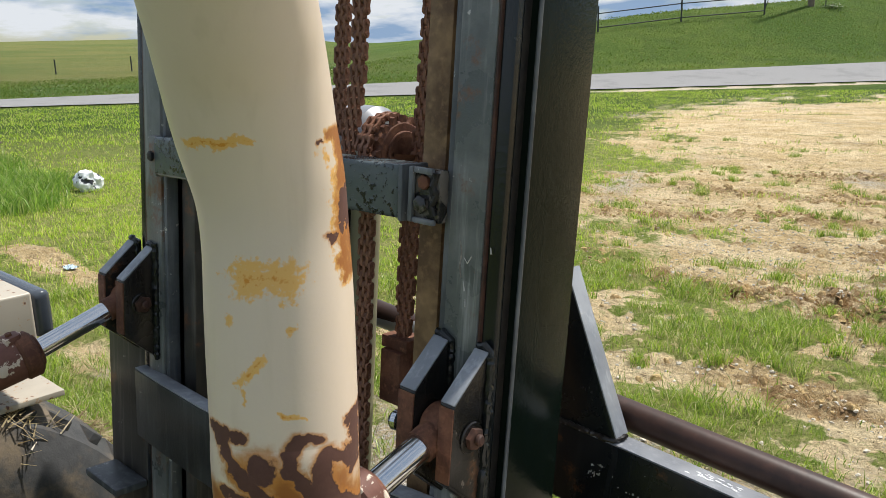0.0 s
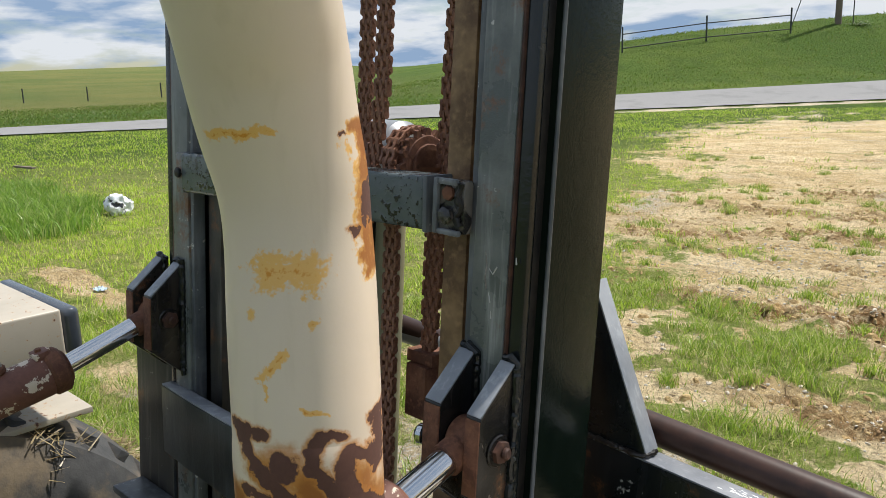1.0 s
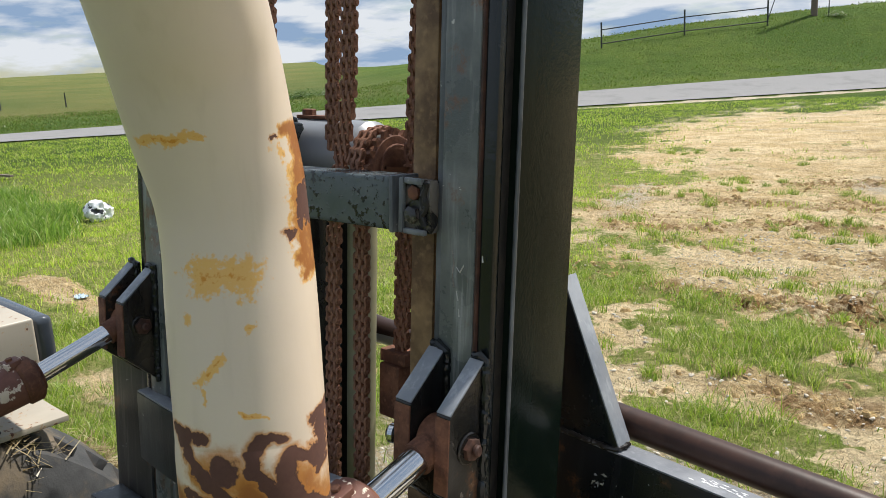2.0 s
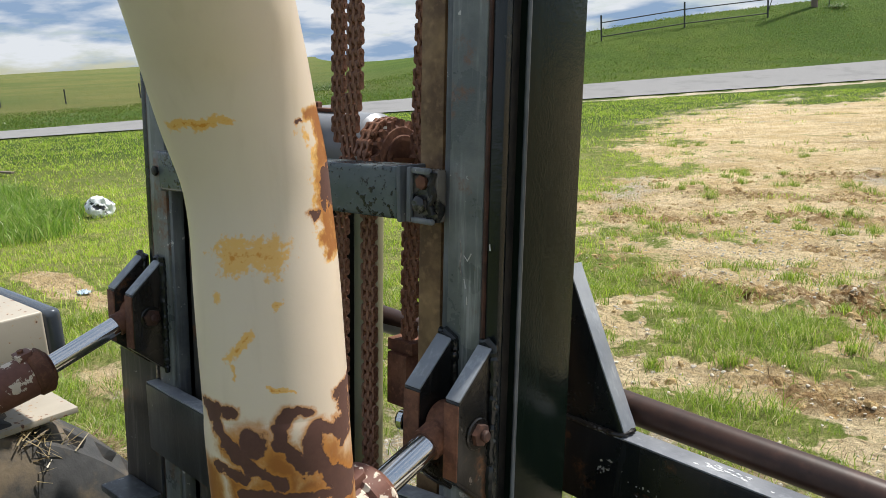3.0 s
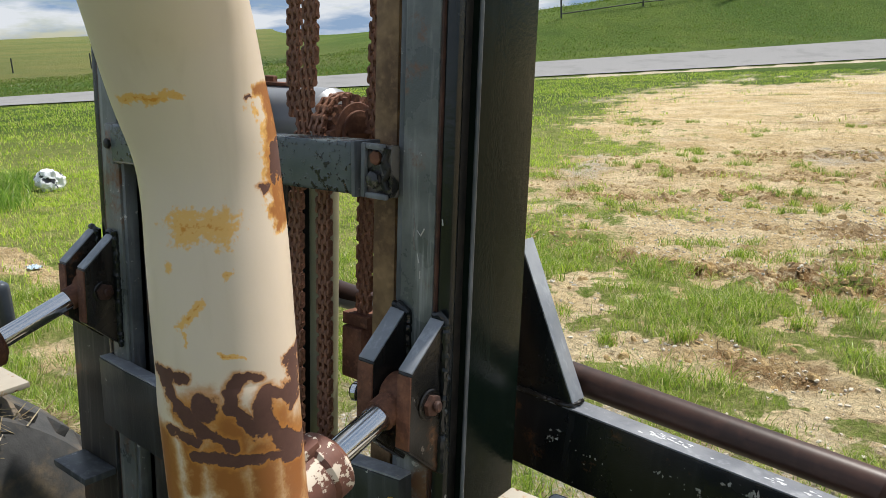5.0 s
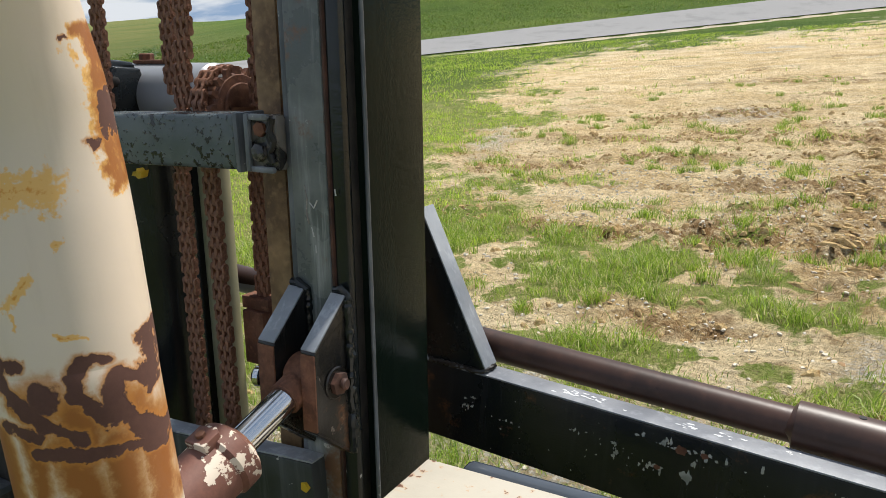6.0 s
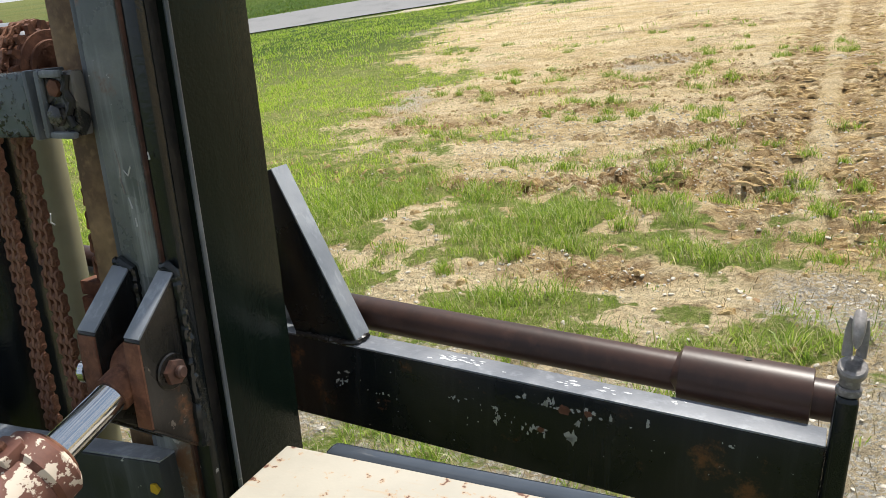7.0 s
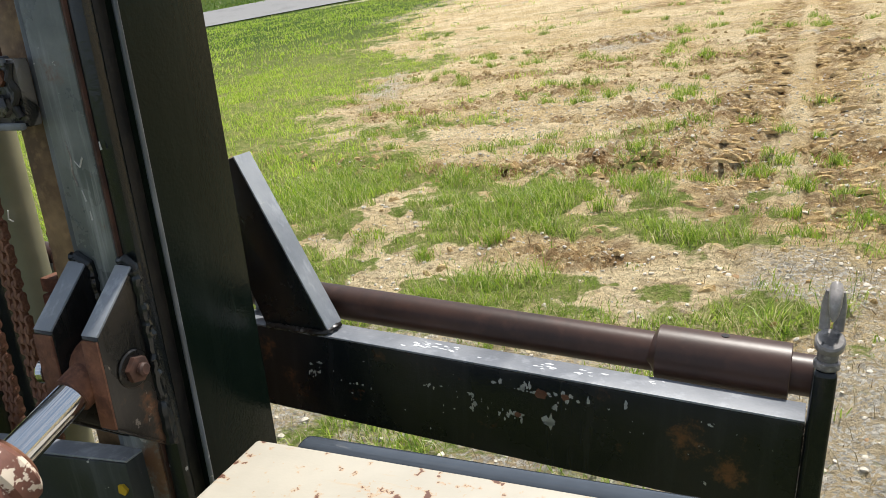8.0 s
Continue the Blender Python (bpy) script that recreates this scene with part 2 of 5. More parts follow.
    ragged = m.math("ADD", m.math("MULTIPLY", m.math("SUBTRACT", n2, 0.5), 1.1), m.math("MULTIPLY", m.math("SUBTRACT", n3, 0.5), 0.9))
    c = m.mix(m.step(m.math("ADD", soil, ragged), 0.28, 0.62), grass, dirt)
    h = m.math("ADD", m.math("ADD", m.math("MULTIPLY", n2, 1.6), m.math("MULTIPLY", drag, 1.0)), m.math("ADD", n3, m.math("MULTIPLY", n4, 0.4)))
    h = m.math("ADD", h, m.math("SUBTRACT", m.math("MULTIPLY", crumb_shade, 1.3), m.math("MULTIPLY", m.step(crack_shade, 0.54, 0.62), 0.5)))
    m.bump(h, 1.0, 0.042)
    return m.done(c, 0.95, 0, 0.12)


def make_asphalt():
    m = Nodes("pale_asphalt")
    v = m.coord()
    c = m.mix(m.noise(v, 40, 4, 0.7), (0.19, 0.19, 0.195), (0.27, 0.265, 0.26))
    c = m.mix(m.math("MULTIPLY", m.step(m.noise(v, 0.8, 6, 0.6), 0.5, 0.68), 0.4), c, (0.14, 0.14, 0.14))
    m.bump(m.noise(v, 90, 3), 0.4, 0.01)
    return m.done(c, 0.9, 0, 0.2)


def make_blade(name, a, b, dry):
    m = Nodes(name)
    isl = m.n.new("ShaderNodeNewGeometry").outputs["Random Per Island"]
    c = m.mix(isl, a, b)
    c = m.mix(m.step(m.math("FRACT", m.math("MULTIPLY", isl, 7.31)), 0.78, 0.86), c, dry)
    tr = m.n.new("ShaderNodeBsdfTranslucent")
    m.l.new(c, tr.inputs["Color"])
    mx = m.n.new("ShaderNodeMixShader")
    mx.inputs[0].default_value = 0.50
    m.l.new(m.bsdf.outputs[0], mx.inputs[1])
    m.l.new(tr.outputs[0], mx.inputs[2])
    m.l.new(mx.outputs[0], m.n["Material Output"].inputs["Surface"])
    return m.done(c, 0.38, 0, 0.5)


M_GROUND = make_ground()
M_ASPHALT = make_asphalt()
M_GRASS = make_blade("grass_blade", (0.12, 0.23, 0.018), (0.46, 0.58, 0.085), (0.66, 0.60, 0.32))
M_MEADOW = make_blade("meadow_blade", (0.24, 0.40, 0.030), (0.66, 0.80, 0.10), (0.70, 0.67, 0.24))
M_BANK = make_blade("bank_blade", (0.085, 0.15, 0.018), (0.155, 0.23, 0.030), (0.20, 0.22, 0.065))
M_WEED = make_blade("weed_blade", (0.12, 0.24, 0.03), (0.32, 0.48, 0.075), (0.40, 0.46, 0.15))
M_STRAW = make_blade("dry_straw", (0.34, 0.27, 0.14), (0.52, 0.43, 0.26), (0.22, 0.16, 0.08))


def plain(name, colour, rough=0.6, metal=0.0, grain=0.15, scale=40):
    m = Nodes(name)
    c = m.mix(m.math("MULTIPLY", m.noise(m.coord(), scale, 5), 1.0), tuple(k * (1 - grain) for k in colour), tuple(min(1, k * (1 + grain)) for k in colour))
    return m.done(c, rough, metal)


M_GALV = plain("silver_tube_paint", (0.30, 0.31, 0.33), 0.35, 0.3, 0.2, 12)
M_OLIVE = plain("olive_cylinder_paint", (0.20, 0.19, 0.12), 0.4, 0, 0.3, 20)
M_GLOSS = plain("dark_gloss_trim", (0.055, 0.065, 0.08), 0.12, 0.0, 0.2)
M_POST = plain("dark_fence_steel", (0.035, 0.04, 0.04), 0.7)
M_WOOD = plain("weathered_pole_wood", (0.16, 0.13, 0.10), 0.9, 0, 0.3, 8)


def make_bag():
    m = Nodes("printed_white_plastic")
    v = m.coord()
    c = m.mix(m.step(m.noise(v, 11, 3, 0.6), 0.56, 0.60), (0.80, 0.81, 0.83), (0.03, 0.03, 0.035))
    m.bump(m.noise(v, 40, 5), 0.6, 0.01)
    return m.done(c, 0.3)


M_BAG = make_bag()
M_SCRAP = plain("pale_blue_plastic", (0.40, 0.50, 0.57), 0.4)
M_YELLOW = plain("yellow_paint_mark", (0.60, 0.38, 0.02), 0.5)
M_WHITE = plain("bare_grey_metal", (0.40, 0.40, 0.395), 0.45, 0.2, 0.25, 90)
M_PEBBLE = plain("pale_limestone", (0.56, 0.50, 0.41), 0.9, 0, 0.35, 9)
M_CLOD = plain("brown_clod", (0.30, 0.19, 0.095), 0.95, 0, 0.45, 60)
M_BUSH = make_blade("bush_leaf", (0.06, 0.12, 0.025), (0.11, 0.18, 0.04), (0.15, 0.19, 0.06))

M_SHAFT = rusty("brown_polished_shaft", (0.030, 0.016, 0.012), (0.066, 0.031, 0.022), 0.40, 0.35, 0.1)
M_SHAFT.node_tree.nodes["Principled BSDF"].inputs["Specular IOR Level"].default_value = 0.38
M_IRON = rusty("worn_grey_iron", (0.16, 0.145, 0.135), (0.36, 0.33, 0.31), 0.32, 1.0, 0.2)


def make_post_cream():
    """Cream enamel with the post's own rust marks: brown strokes, orange runs below them, a blotch, a band and a long scab."""
    m = Nodes("post_cream_enamel")
    v = m.coord()
    warp = m.noise(v, 55, 5, 0.6)
    fine = m.noise(v, 190, 6, 0.7)
    mid = m.noise(v, 90, 6, 0.65)

    def vec(op, p, q=None, scale=None):
        n = m.n.new("ShaderNodeVectorMath")
        n.operation = op
        m.put(n, 0, p)
        if q is not None:
            m.put(n, 1, q)
        if scale is not None:
            m.put(n, "Scale", scale)
        return n.outputs["Value"] if op in ("DOT_PRODUCT", "LENGTH") else n.outputs["Vector"]

    u = vec("DOT_PRODUCT", v, (0.743, 0.669, 0.0))
    sep = m.n.new("ShaderNodeSeparateXYZ")
    m.l.new(v, sep.inputs[0])
    comb = m.n.new("ShaderNodeCombineXYZ")
    wob = m.math("MULTIPLY", m.math("SUBTRACT", warp, 0.5), 0.006)
    wob2 = m.math("MULTIPLY", m.math("SUBTRACT", mid, 0.5), 0.010)
    m.l.new(m.math("ADD", u, m.math("ADD", wob, wob2)), comb.inputs[0])
    m.l.new(m.math("ADD", sep.outputs[2], m.math("SUBTRACT", wob2, wob)), comb.inputs[2])
    p = comb.outputs[0]

    def stroke(u0, z0, u1, z1, r):
        ax, bx = Vector((u0, 0, z0)), Vector((u1, 0, z1))
        d = bx - ax
        rel = vec("SUBTRACT", p, tuple(ax))
        h = m.math("ADD", vec("DOT_PRODUCT", rel, tuple(d / max(d.length_squared, 1e-9))), 0.0, clamp=True)
        off = vec("SUBTRACT", rel, vec("SCALE", tuple(d), scale=h))
        return m.math("SUBTRACT", 1.0, m.math("DIVIDE", vec("LENGTH", off), r))

    def most(rows, fat=1.0):
        out = None
        for row in rows:
            s = stroke(*row[:4], row[4] * fat)
            out = s if out is None else m.math("MAXIMUM", out, s)
        return out

    brown = most([(-0.1183, 0.2947, -0.1014, 0.2951, 0.0022), (-0.1141, 0.2947, -0.1102, 0.2835, 0.0025), (-0.1102, 0.2835, -0.0936, 0.267, 0.003), (-0.0939, 0.28, -0.0937, 0.28, 0.0066), (-0.0936, 0.267, -0.082, 0.2593, 0.003), (-0.0678, 0.2914, -0.0769, 0.2928, 0.0022), (-0.0769, 0.2928, -0.081, 0.2866, 0.003), (-0.081, 0.2866, -0.0805, 0.2779, 0.0033), (-0.0805, 0.2779, -0.0688, 0.2644, 0.003)])
    brown = m.math("MAXIMUM", brown, most([(-0.0646, 0.2833, -0.0572, 0.2787, 0.0025), (-0.0572, 0.2787, -0.0557, 0.2697, 0.0019), (-0.0652, 0.2822, -0.0669, 0.2696, 0.0036), (-0.0669, 0.2696, -0.055, 0.2459, 0.003), (-0.0544, 0.2966, -0.054, 0.2747, 0.0016), (-0.1142, 0.2675, -0.0977, 0.2634, 0.0019), (-0.099, 0.2558, -0.0686, 0.2496, 0.003), (-0.0644, 0.2494, -0.0548, 0.2412, 0.0019)]))
    brown = m.math("MAXIMUM", brown, most([(-0.0597, 0.3826, -0.0595, 0.3826, 0.0019), (-0.0624, 0.4258, -0.0622, 0.4258, 0.0007), (-0.0549, 0.4018, -0.0539, 0.3831, 0.0016)]))
    runs = most([(-0.1183, 0.262, -0.1166, 0.228, 0.0072), (-0.1014, 0.2617, -0.1023, 0.238, 0.0061), (-0.0874, 0.2577, -0.082, 0.2286, 0.011), (-0.0683, 0.2532, -0.0685, 0.2193, 0.0083), (-0.0567, 0.2449, -0.0567, 0.2093, 0.005), (-0.0836, 0.2716, -0.0793, 0.2594, 0.0094), (-0.1059, 0.2794, -0.0974, 0.272, 0.0072), (-0.0636, 0.2685, -0.0558, 0.2466, 0.0083), (-0.0577, 0.4294, -0.0555, 0.4048, 0.0025), (-0.0555, 0.4048, -0.0545, 0.3622, 0.003)])
    stains = most([(-0.0964, 0.3671, -0.078, 0.367, 0.0105), (-0.1186, 0.4279, -0.0895, 0.4283, 0.0030), (-0.0575, 0.4281, -0.0542, 0.3619, 0.0044), (-0.1052, 0.3481, -0.105, 0.3481, 0.0028), (-0.0772, 0.3439, -0.077, 0.3439, 0.003), (-0.0898, 0.3319, -0.1013, 0.3194, 0.0028), (-0.1001, 0.3162, -0.1007, 0.3101, 0.0016), (-0.085, 0.3061, -0.0724, 0.3029, 0.0014)])
    base = m.mix(m.step(m.noise(v, 9, 5), 0.3, 0.7), (0.745, 0.62, 0.495), (0.695, 0.57, 0.45))
    base = m.mix(m.math("MULTIPLY", m.step(m.noise(m.coord(scale=(60, 60, 4)), 2, 5), 0.5, 0.8), 0.18), base, (0.5, 0.40, 0.27))
    grain = m.math("MULTIPLY", m.math("SUBTRACT", m.math("ADD", m.math("MULTIPLY", fine, 0.6), m.math("MULTIPLY", mid, 0.4)), 0.5), 2.2)
    dots = m.math("SUBTRACT", m.noise(v, 300, 4, 0.6), 0.5)
    s_amt = m.math("ADD", m.math("MULTIPLY", stains, 1.15), m.math("ADD", m.math("MULTIPLY", dots, 2.6), m.math("MULTIPLY", m.math("SUBTRACT", mid, 0.5), 1.3)))
    c = m.mix(m.math("MULTIPLY", m.step(s_amt, 0.05, 0.55), 0.80), base, (0.80, 0.42, 0.06))
    c = m.mix(m.step(s_amt, 0.95, 1.45), c, (0.66, 0.26, 0.025))
    r_amt = m.math("ADD", runs, m.math("MULTIPLY", grain, 0.6))
    c = m.mix(m.math("MULTIPLY", m.step(r_amt, -0.45, 0.35), 0.88), c, (0.50, 0.235, 0.06))
    c = m.mix(m.step(r_amt, 0.10, 0.65), c, (0.33, 0.115, 0.028))
    halo = m.math("ADD", brown, m.math("MULTIPLY", grain, 0.85))
    c = m.mix(m.math("MULTIPLY", m.step(halo, -1.1, -0.05), 0.92), c, (0.50, 0.20, 0.040))
    c = m.mix(m.step(halo, -0.22, -0.02), c, m.mix(fine, (0.070, 0.027, 0.020), (0.130, 0.055, 0.038)))
    m.bump(m.math("ADD", m.math("MULTIPLY", m.step(halo, -0.1, 0.1), -0.8), m.math("MULTIPLY", fine, 0.35)), 0.25, 0.0012)
    return m.done(c, m.math("ADD", 0.36, m.math("MULTIPLY", m.step(halo, -0.4, 0.1), 0.4)))


M_POSTCREAM = make_post_cream()

# scuffed bare grey, made paler and bluer for the sky it reflects
M_FLANGE = paint("scuffed_sky_grey_flange", (0.15, 0.16, 0.18), (0.25, 0.26, 0.28), 0.30, 0.8, (0.6, 0.6, 0.6), 0.765)
M_CLEVIS = paint("greasy_black_clevis", (0.010, 0.010, 0.010), (0.030, 0.024, 0.020), 0.16, 0.8, (0.20, 0.17, 0.14), 0.76, rust=0.10)


def make_grease():
    """Torn sheet steel with shiny old grease on it."""
    m = Nodes("greasy_torn_sheet")
    v = m.coord()
    n = m.noise(v, 28, 5, 0.6, 0.8)
    c = m.mix(m.step(n, 0.46, 0.56), (0.012, 0.011, 0.011), m.mix(m.noise(v, 20, 3), (0.09, 0.08, 0.07), (0.16, 0.145, 0.13)))
    m.bump(n, 0.6, 0.006)
    return m.done(c, 0.26, 0.0, 0.6)


M_GREASE = make_grease()


def make_tie():
    """Grey-green enamel, blistered into many small dark pits."""
    m = Nodes("blistered_grey_enamel")
    v = m.coord()
    pits = m.math("ADD", m.math("MULTIPLY", m.noise(v, 95, 5, 0.6), 0.7), m.math("MULTIPLY", m.noise(v, 14, 5), 0.3))
    c = m.mix(m.step(m.noise(v, 9, 5), 0.35, 0.65), (0.055, 0.072, 0.076), (0.095, 0.112, 0.116))
    c = m.mix(m.step(pits, 0.545, 0.565), c, (0.012, 0.013, 0.014))
    c = m.mix(m.step(m.noise(v, 150, 4, 0.6), 0.70, 0.72), c, (0.16, 0.085, 0.05))
    m.bump(m.step(pits, 0.50, 0.57), 0.35, 0.002)
    return m.done(c, 0.22, 0.0, 0.5)


M_TIE = make_tie()
M_CHIP = plain("white_scuff", (0.72, 0.73, 0.74), 0.5, 0.0, 0.2, 90)
M_CREAM_DULL = make_cream("dusty_cream_enamel", 0.70, (0.43, 0.385, 0.315))
M_CREAM_HOOD = make_cream("hood_cream_enamel", 0.69, (0.46, 0.42, 0.345))
M_LOWER = paint("brown_black_lower_steel", (0.030, 0.029, 0.027), (0.075, 0.068, 0.06), 0.36, 0.9, chip_at=0.76, rust=0.3, streaks=0.7)
M_BOW = paint("worn_black_bowed_plate", (0.022, 0.026, 0.027), (0.055, 0.06, 0.062), 0.28, 0.9, chip_at=0.75, streaks=0.5)


def make_crust():
    m = Nodes("tan_dirt_crust")
    v = m.coord()
    n = m.noise(v, 22, 7, 0.7)
    c = m.mix(m.step(n, 0.40, 0.62), (0.60, 0.43, 0.21), (0.42, 0.275, 0.125))
    c = m.mix(m.math("MULTIPLY", m.step(m.noise(v, 90, 4), 0.5, 0.65), 0.5), c, (0.72, 0.56, 0.31))
    m.bump(m.noise(v, 45, 6, 0.7), 0.9, 0.02)
    return m.done(c, 0.95, 0, 0.1)


M_CRUST = make_crust()
# ---- builders ----
MAST = pose(-0.0032, 0.0429, 0.0043, -4.037, 2.352, 1.494)
ARM = MAST @ pose(0, 0, 0, 0, 3.4, 0)
GZ = -1.28


def thing(name, label, category, group="", kind="", at=None):
    e = new(name)
    e.empty_display_size = 0.05
    if at is not None:
        e.matrix_world = at
    return tagged(e, label, category, group, kind)


def link_mesh(name, bm, material, smooth=False):
    me = bpy.data.meshes.new(name)
    bm.normal_update()
    bm.to_mesh(me)
    bm.free()
    if smooth:
        for p in me.polygons:
            p.use_smooth = True
        me.set_sharp_from_angle(angle=radians(38))
    if material:
        me.materials.append(material)
    return me


def part(name, bm, material, parent, label="", smooth=True):
    ob = new(name, link_mesh(name, bm, material, smooth))
    ob.parent = parent
    if label:
        tagged(ob, label)
    return ob


def piece(name, mesh, parent, m):
    """An object of its own on a shared mesh."""
    ob = new(name, mesh)
    ob.parent = parent
    ob.matrix_local = m
    return ob


def solid(points, depth_axis, lo, hi, bevel=0.0, seg=2):
    """A polygon in the plane square to depth_axis, given thickness from lo to hi."""
    bm = bmesh.new()
    order = {"x": (1, 2, 0), "y": (0, 2, 1), "z": (0, 1, 2)}[depth_axis]
    rows = []
    for d in (lo, hi):
        row = []
        for a, b in points:
            co = [0, 0, 0]
            co[order[0]], co[order[1]], co[order[2]] = a, b, d
            row.append(bm.verts.new(co))
        rows.append(row)
    bm.faces.new(rows[0])
    bm.faces.new(rows[1])
    n = len(points)
    for i in range(n):
        bm.faces.new((rows[0][i], rows[0][(i + 1) % n], rows[1][(i + 1) % n], rows[1][i]))
    bmesh.ops.recalc_face_normals(bm, faces=bm.faces)
    if bevel:
        bmesh.ops.bevel(bm, geom=list(bm.edges), offset=bevel, segments=seg, profile=0.6, affect="EDGES", clamp_overlap=True)
    return bm


def box(x0, x1, y0, y1, z0, z1, bevel=0.002, seg=2):
    return solid([(x0, y0), (x1, y0), (x1, y1), (x0, y1)], "z", z0, z1, bevel, seg)


def merge(*bms):
    out = bmesh.new()
    for b in bms:
        me = bpy.data.meshes.new("tmp")
        b.to_mesh(me)
        b.free()
        out.from_mesh(me)
        bpy.data.meshes.remove(me)
    return out


def sweep(path, radii, sides=32, caps=True, squash=None):
    """A round tube along a path of points, with a radius at each."""
    bm = bmesh.new()
    pts = [Vector(p) for p in path]
    if not hasattr(radii, "__len__"):
        radii = [radii] * len(pts)
    up, rings = None, []
    for i, p in enumerate(pts):
        d = (pts[min(i + 1, len(pts) - 1)] - pts[max(i - 1, 0)])
        d = d.normalized() if d.length > 1e-9 else Vector((0, 0, 1))
        if up is None:
            up = d.orthogonal().normalized()
        up = (up - d * up.dot(d)).normalized()
        side = d.cross(up)
        ring = []
        for k in range(sides):
            a = 2 * math.pi * k / sides
            ring.append(bm.verts.new(p + (up * math.cos(a) + side * math.sin(a)) * radii[i]))
        rings.append(ring)
    for r0, r1 in zip(rings, rings[1:]):
        for k in range(sides):
            bm.faces.new((r0[k], r0[(k + 1) % sides], r1[(k + 1) % sides], r1[k]))
    if caps:
        bm.faces.new(list(reversed(rings[0])))
        bm.faces.new(rings[-1])
    return bm


def rod(a, b, r, sides=32, chamfer=0.0):
    a, b = Vector(a), Vector(b)
    if chamfer:
        d = (b - a).normalized() * chamfer
        return sweep([a, a + d * 0.02, a + d, b - d, b - d * 0.02, b], [r - chamfer, r - chamfer * 0.98, r, r, r - chamfer * 0.98, r - chamfer], sides)
    return sweep([a, b], r, sides)


def ring_about(a, b, r_out, r_in, sides=32, bevel=0.003):
    """A pipe piece with a wall, from a to b, with its ends open."""
    a, b = Vector(a), Vector(b)
    d = (b - a).normalized() * bevel
    return sweep([a, a, a + d, b - d, b, b, a], [r_in, r_out - bevel, r_out, r_out, r_out - bevel, r_in, r_in], sides, caps=False)


def hexnut(centre, axis, r, h):
    c, ax = Vector(centre), Vector(axis).normalized()
    return sweep([c, c + ax * 0.0001, c + ax * h * 0.85, c + ax * h], [r * 0.96, r, r, r * 0.82], 6)


def weld(path, r, seed=0):
    """A lumpy bead along a path."""
    rnd = random.Random(seed)
    pts, rad = [], []
    path = [Vector(p) for p in path]
    for p, q in zip(path, path[1:]):
        n = max(2, int((q - p).length / (r * 0.8)))
        for i in range(n):
            pts.append(p.lerp(q, i / n) + Vector([rnd.uniform(-1, 1) * r * 0.15 for _ in range(3)]))
            rad.append(r * rnd.uniform(0.7, 1.15))
    return sweep(pts, rad, 8)


# ---- ground ----
ROAD_DIR = Vector((0.62, 0.785))
ROAD_N = Vector((-0.785, 0.62))
EYE_XY = Vector((0.65, -0.65))


def sstep(a, b, v):
    t = min(1.0, max(0.0, (v - a) / (b - a)))
    return t * t * (3 - 2 * t)


def road_frame(x, y):
    p = Vector((x, y)) - EYE_XY
    return p.dot(ROAD_DIR), p.dot(ROAD_N)


def fbm(x, y, scale, octaves=4):
    return noise.fractal(Vector((x * scale, y * scale, 3.7)), 1.0, 2.1, octaves)


def base_height(x, y):
    """The land without its fine relief: a flat yard, a road with a rising far edge, then banks and hills."""
    u, s = road_frame(x, y)
    z_near = GZ - 0.05 * sstep(10, 30, s)
    far_edge = -1.0 + 0.0155 * u if u > -20 else -1.31
    far_edge = min(far_edge, -0.5)
    z = z_near + (far_edge - z_near) * sstep(34.3, 40.6, s) if s < 40.6 else far_edge
    if s >= 40.6:
        right = sstep(-4, 26, u)
        crest = 1.30 + 0.062 * max(u, 0) if u > -6 else 1.3
        crest = min(crest, 3.7)
        hill = far_edge + (crest - far_edge) * sstep(40.0, 53.0, s) + 0.004 * max(0, s - 53)
        d = s - 40.6
        plain_z = far_edge + 0.30 * sstep(0, 14, d) + 0.0235 * max(0, d - 16) + 1.0 * sstep(60, 220, d)
        z = plain_z * (1 - right) + hill * right
    return z


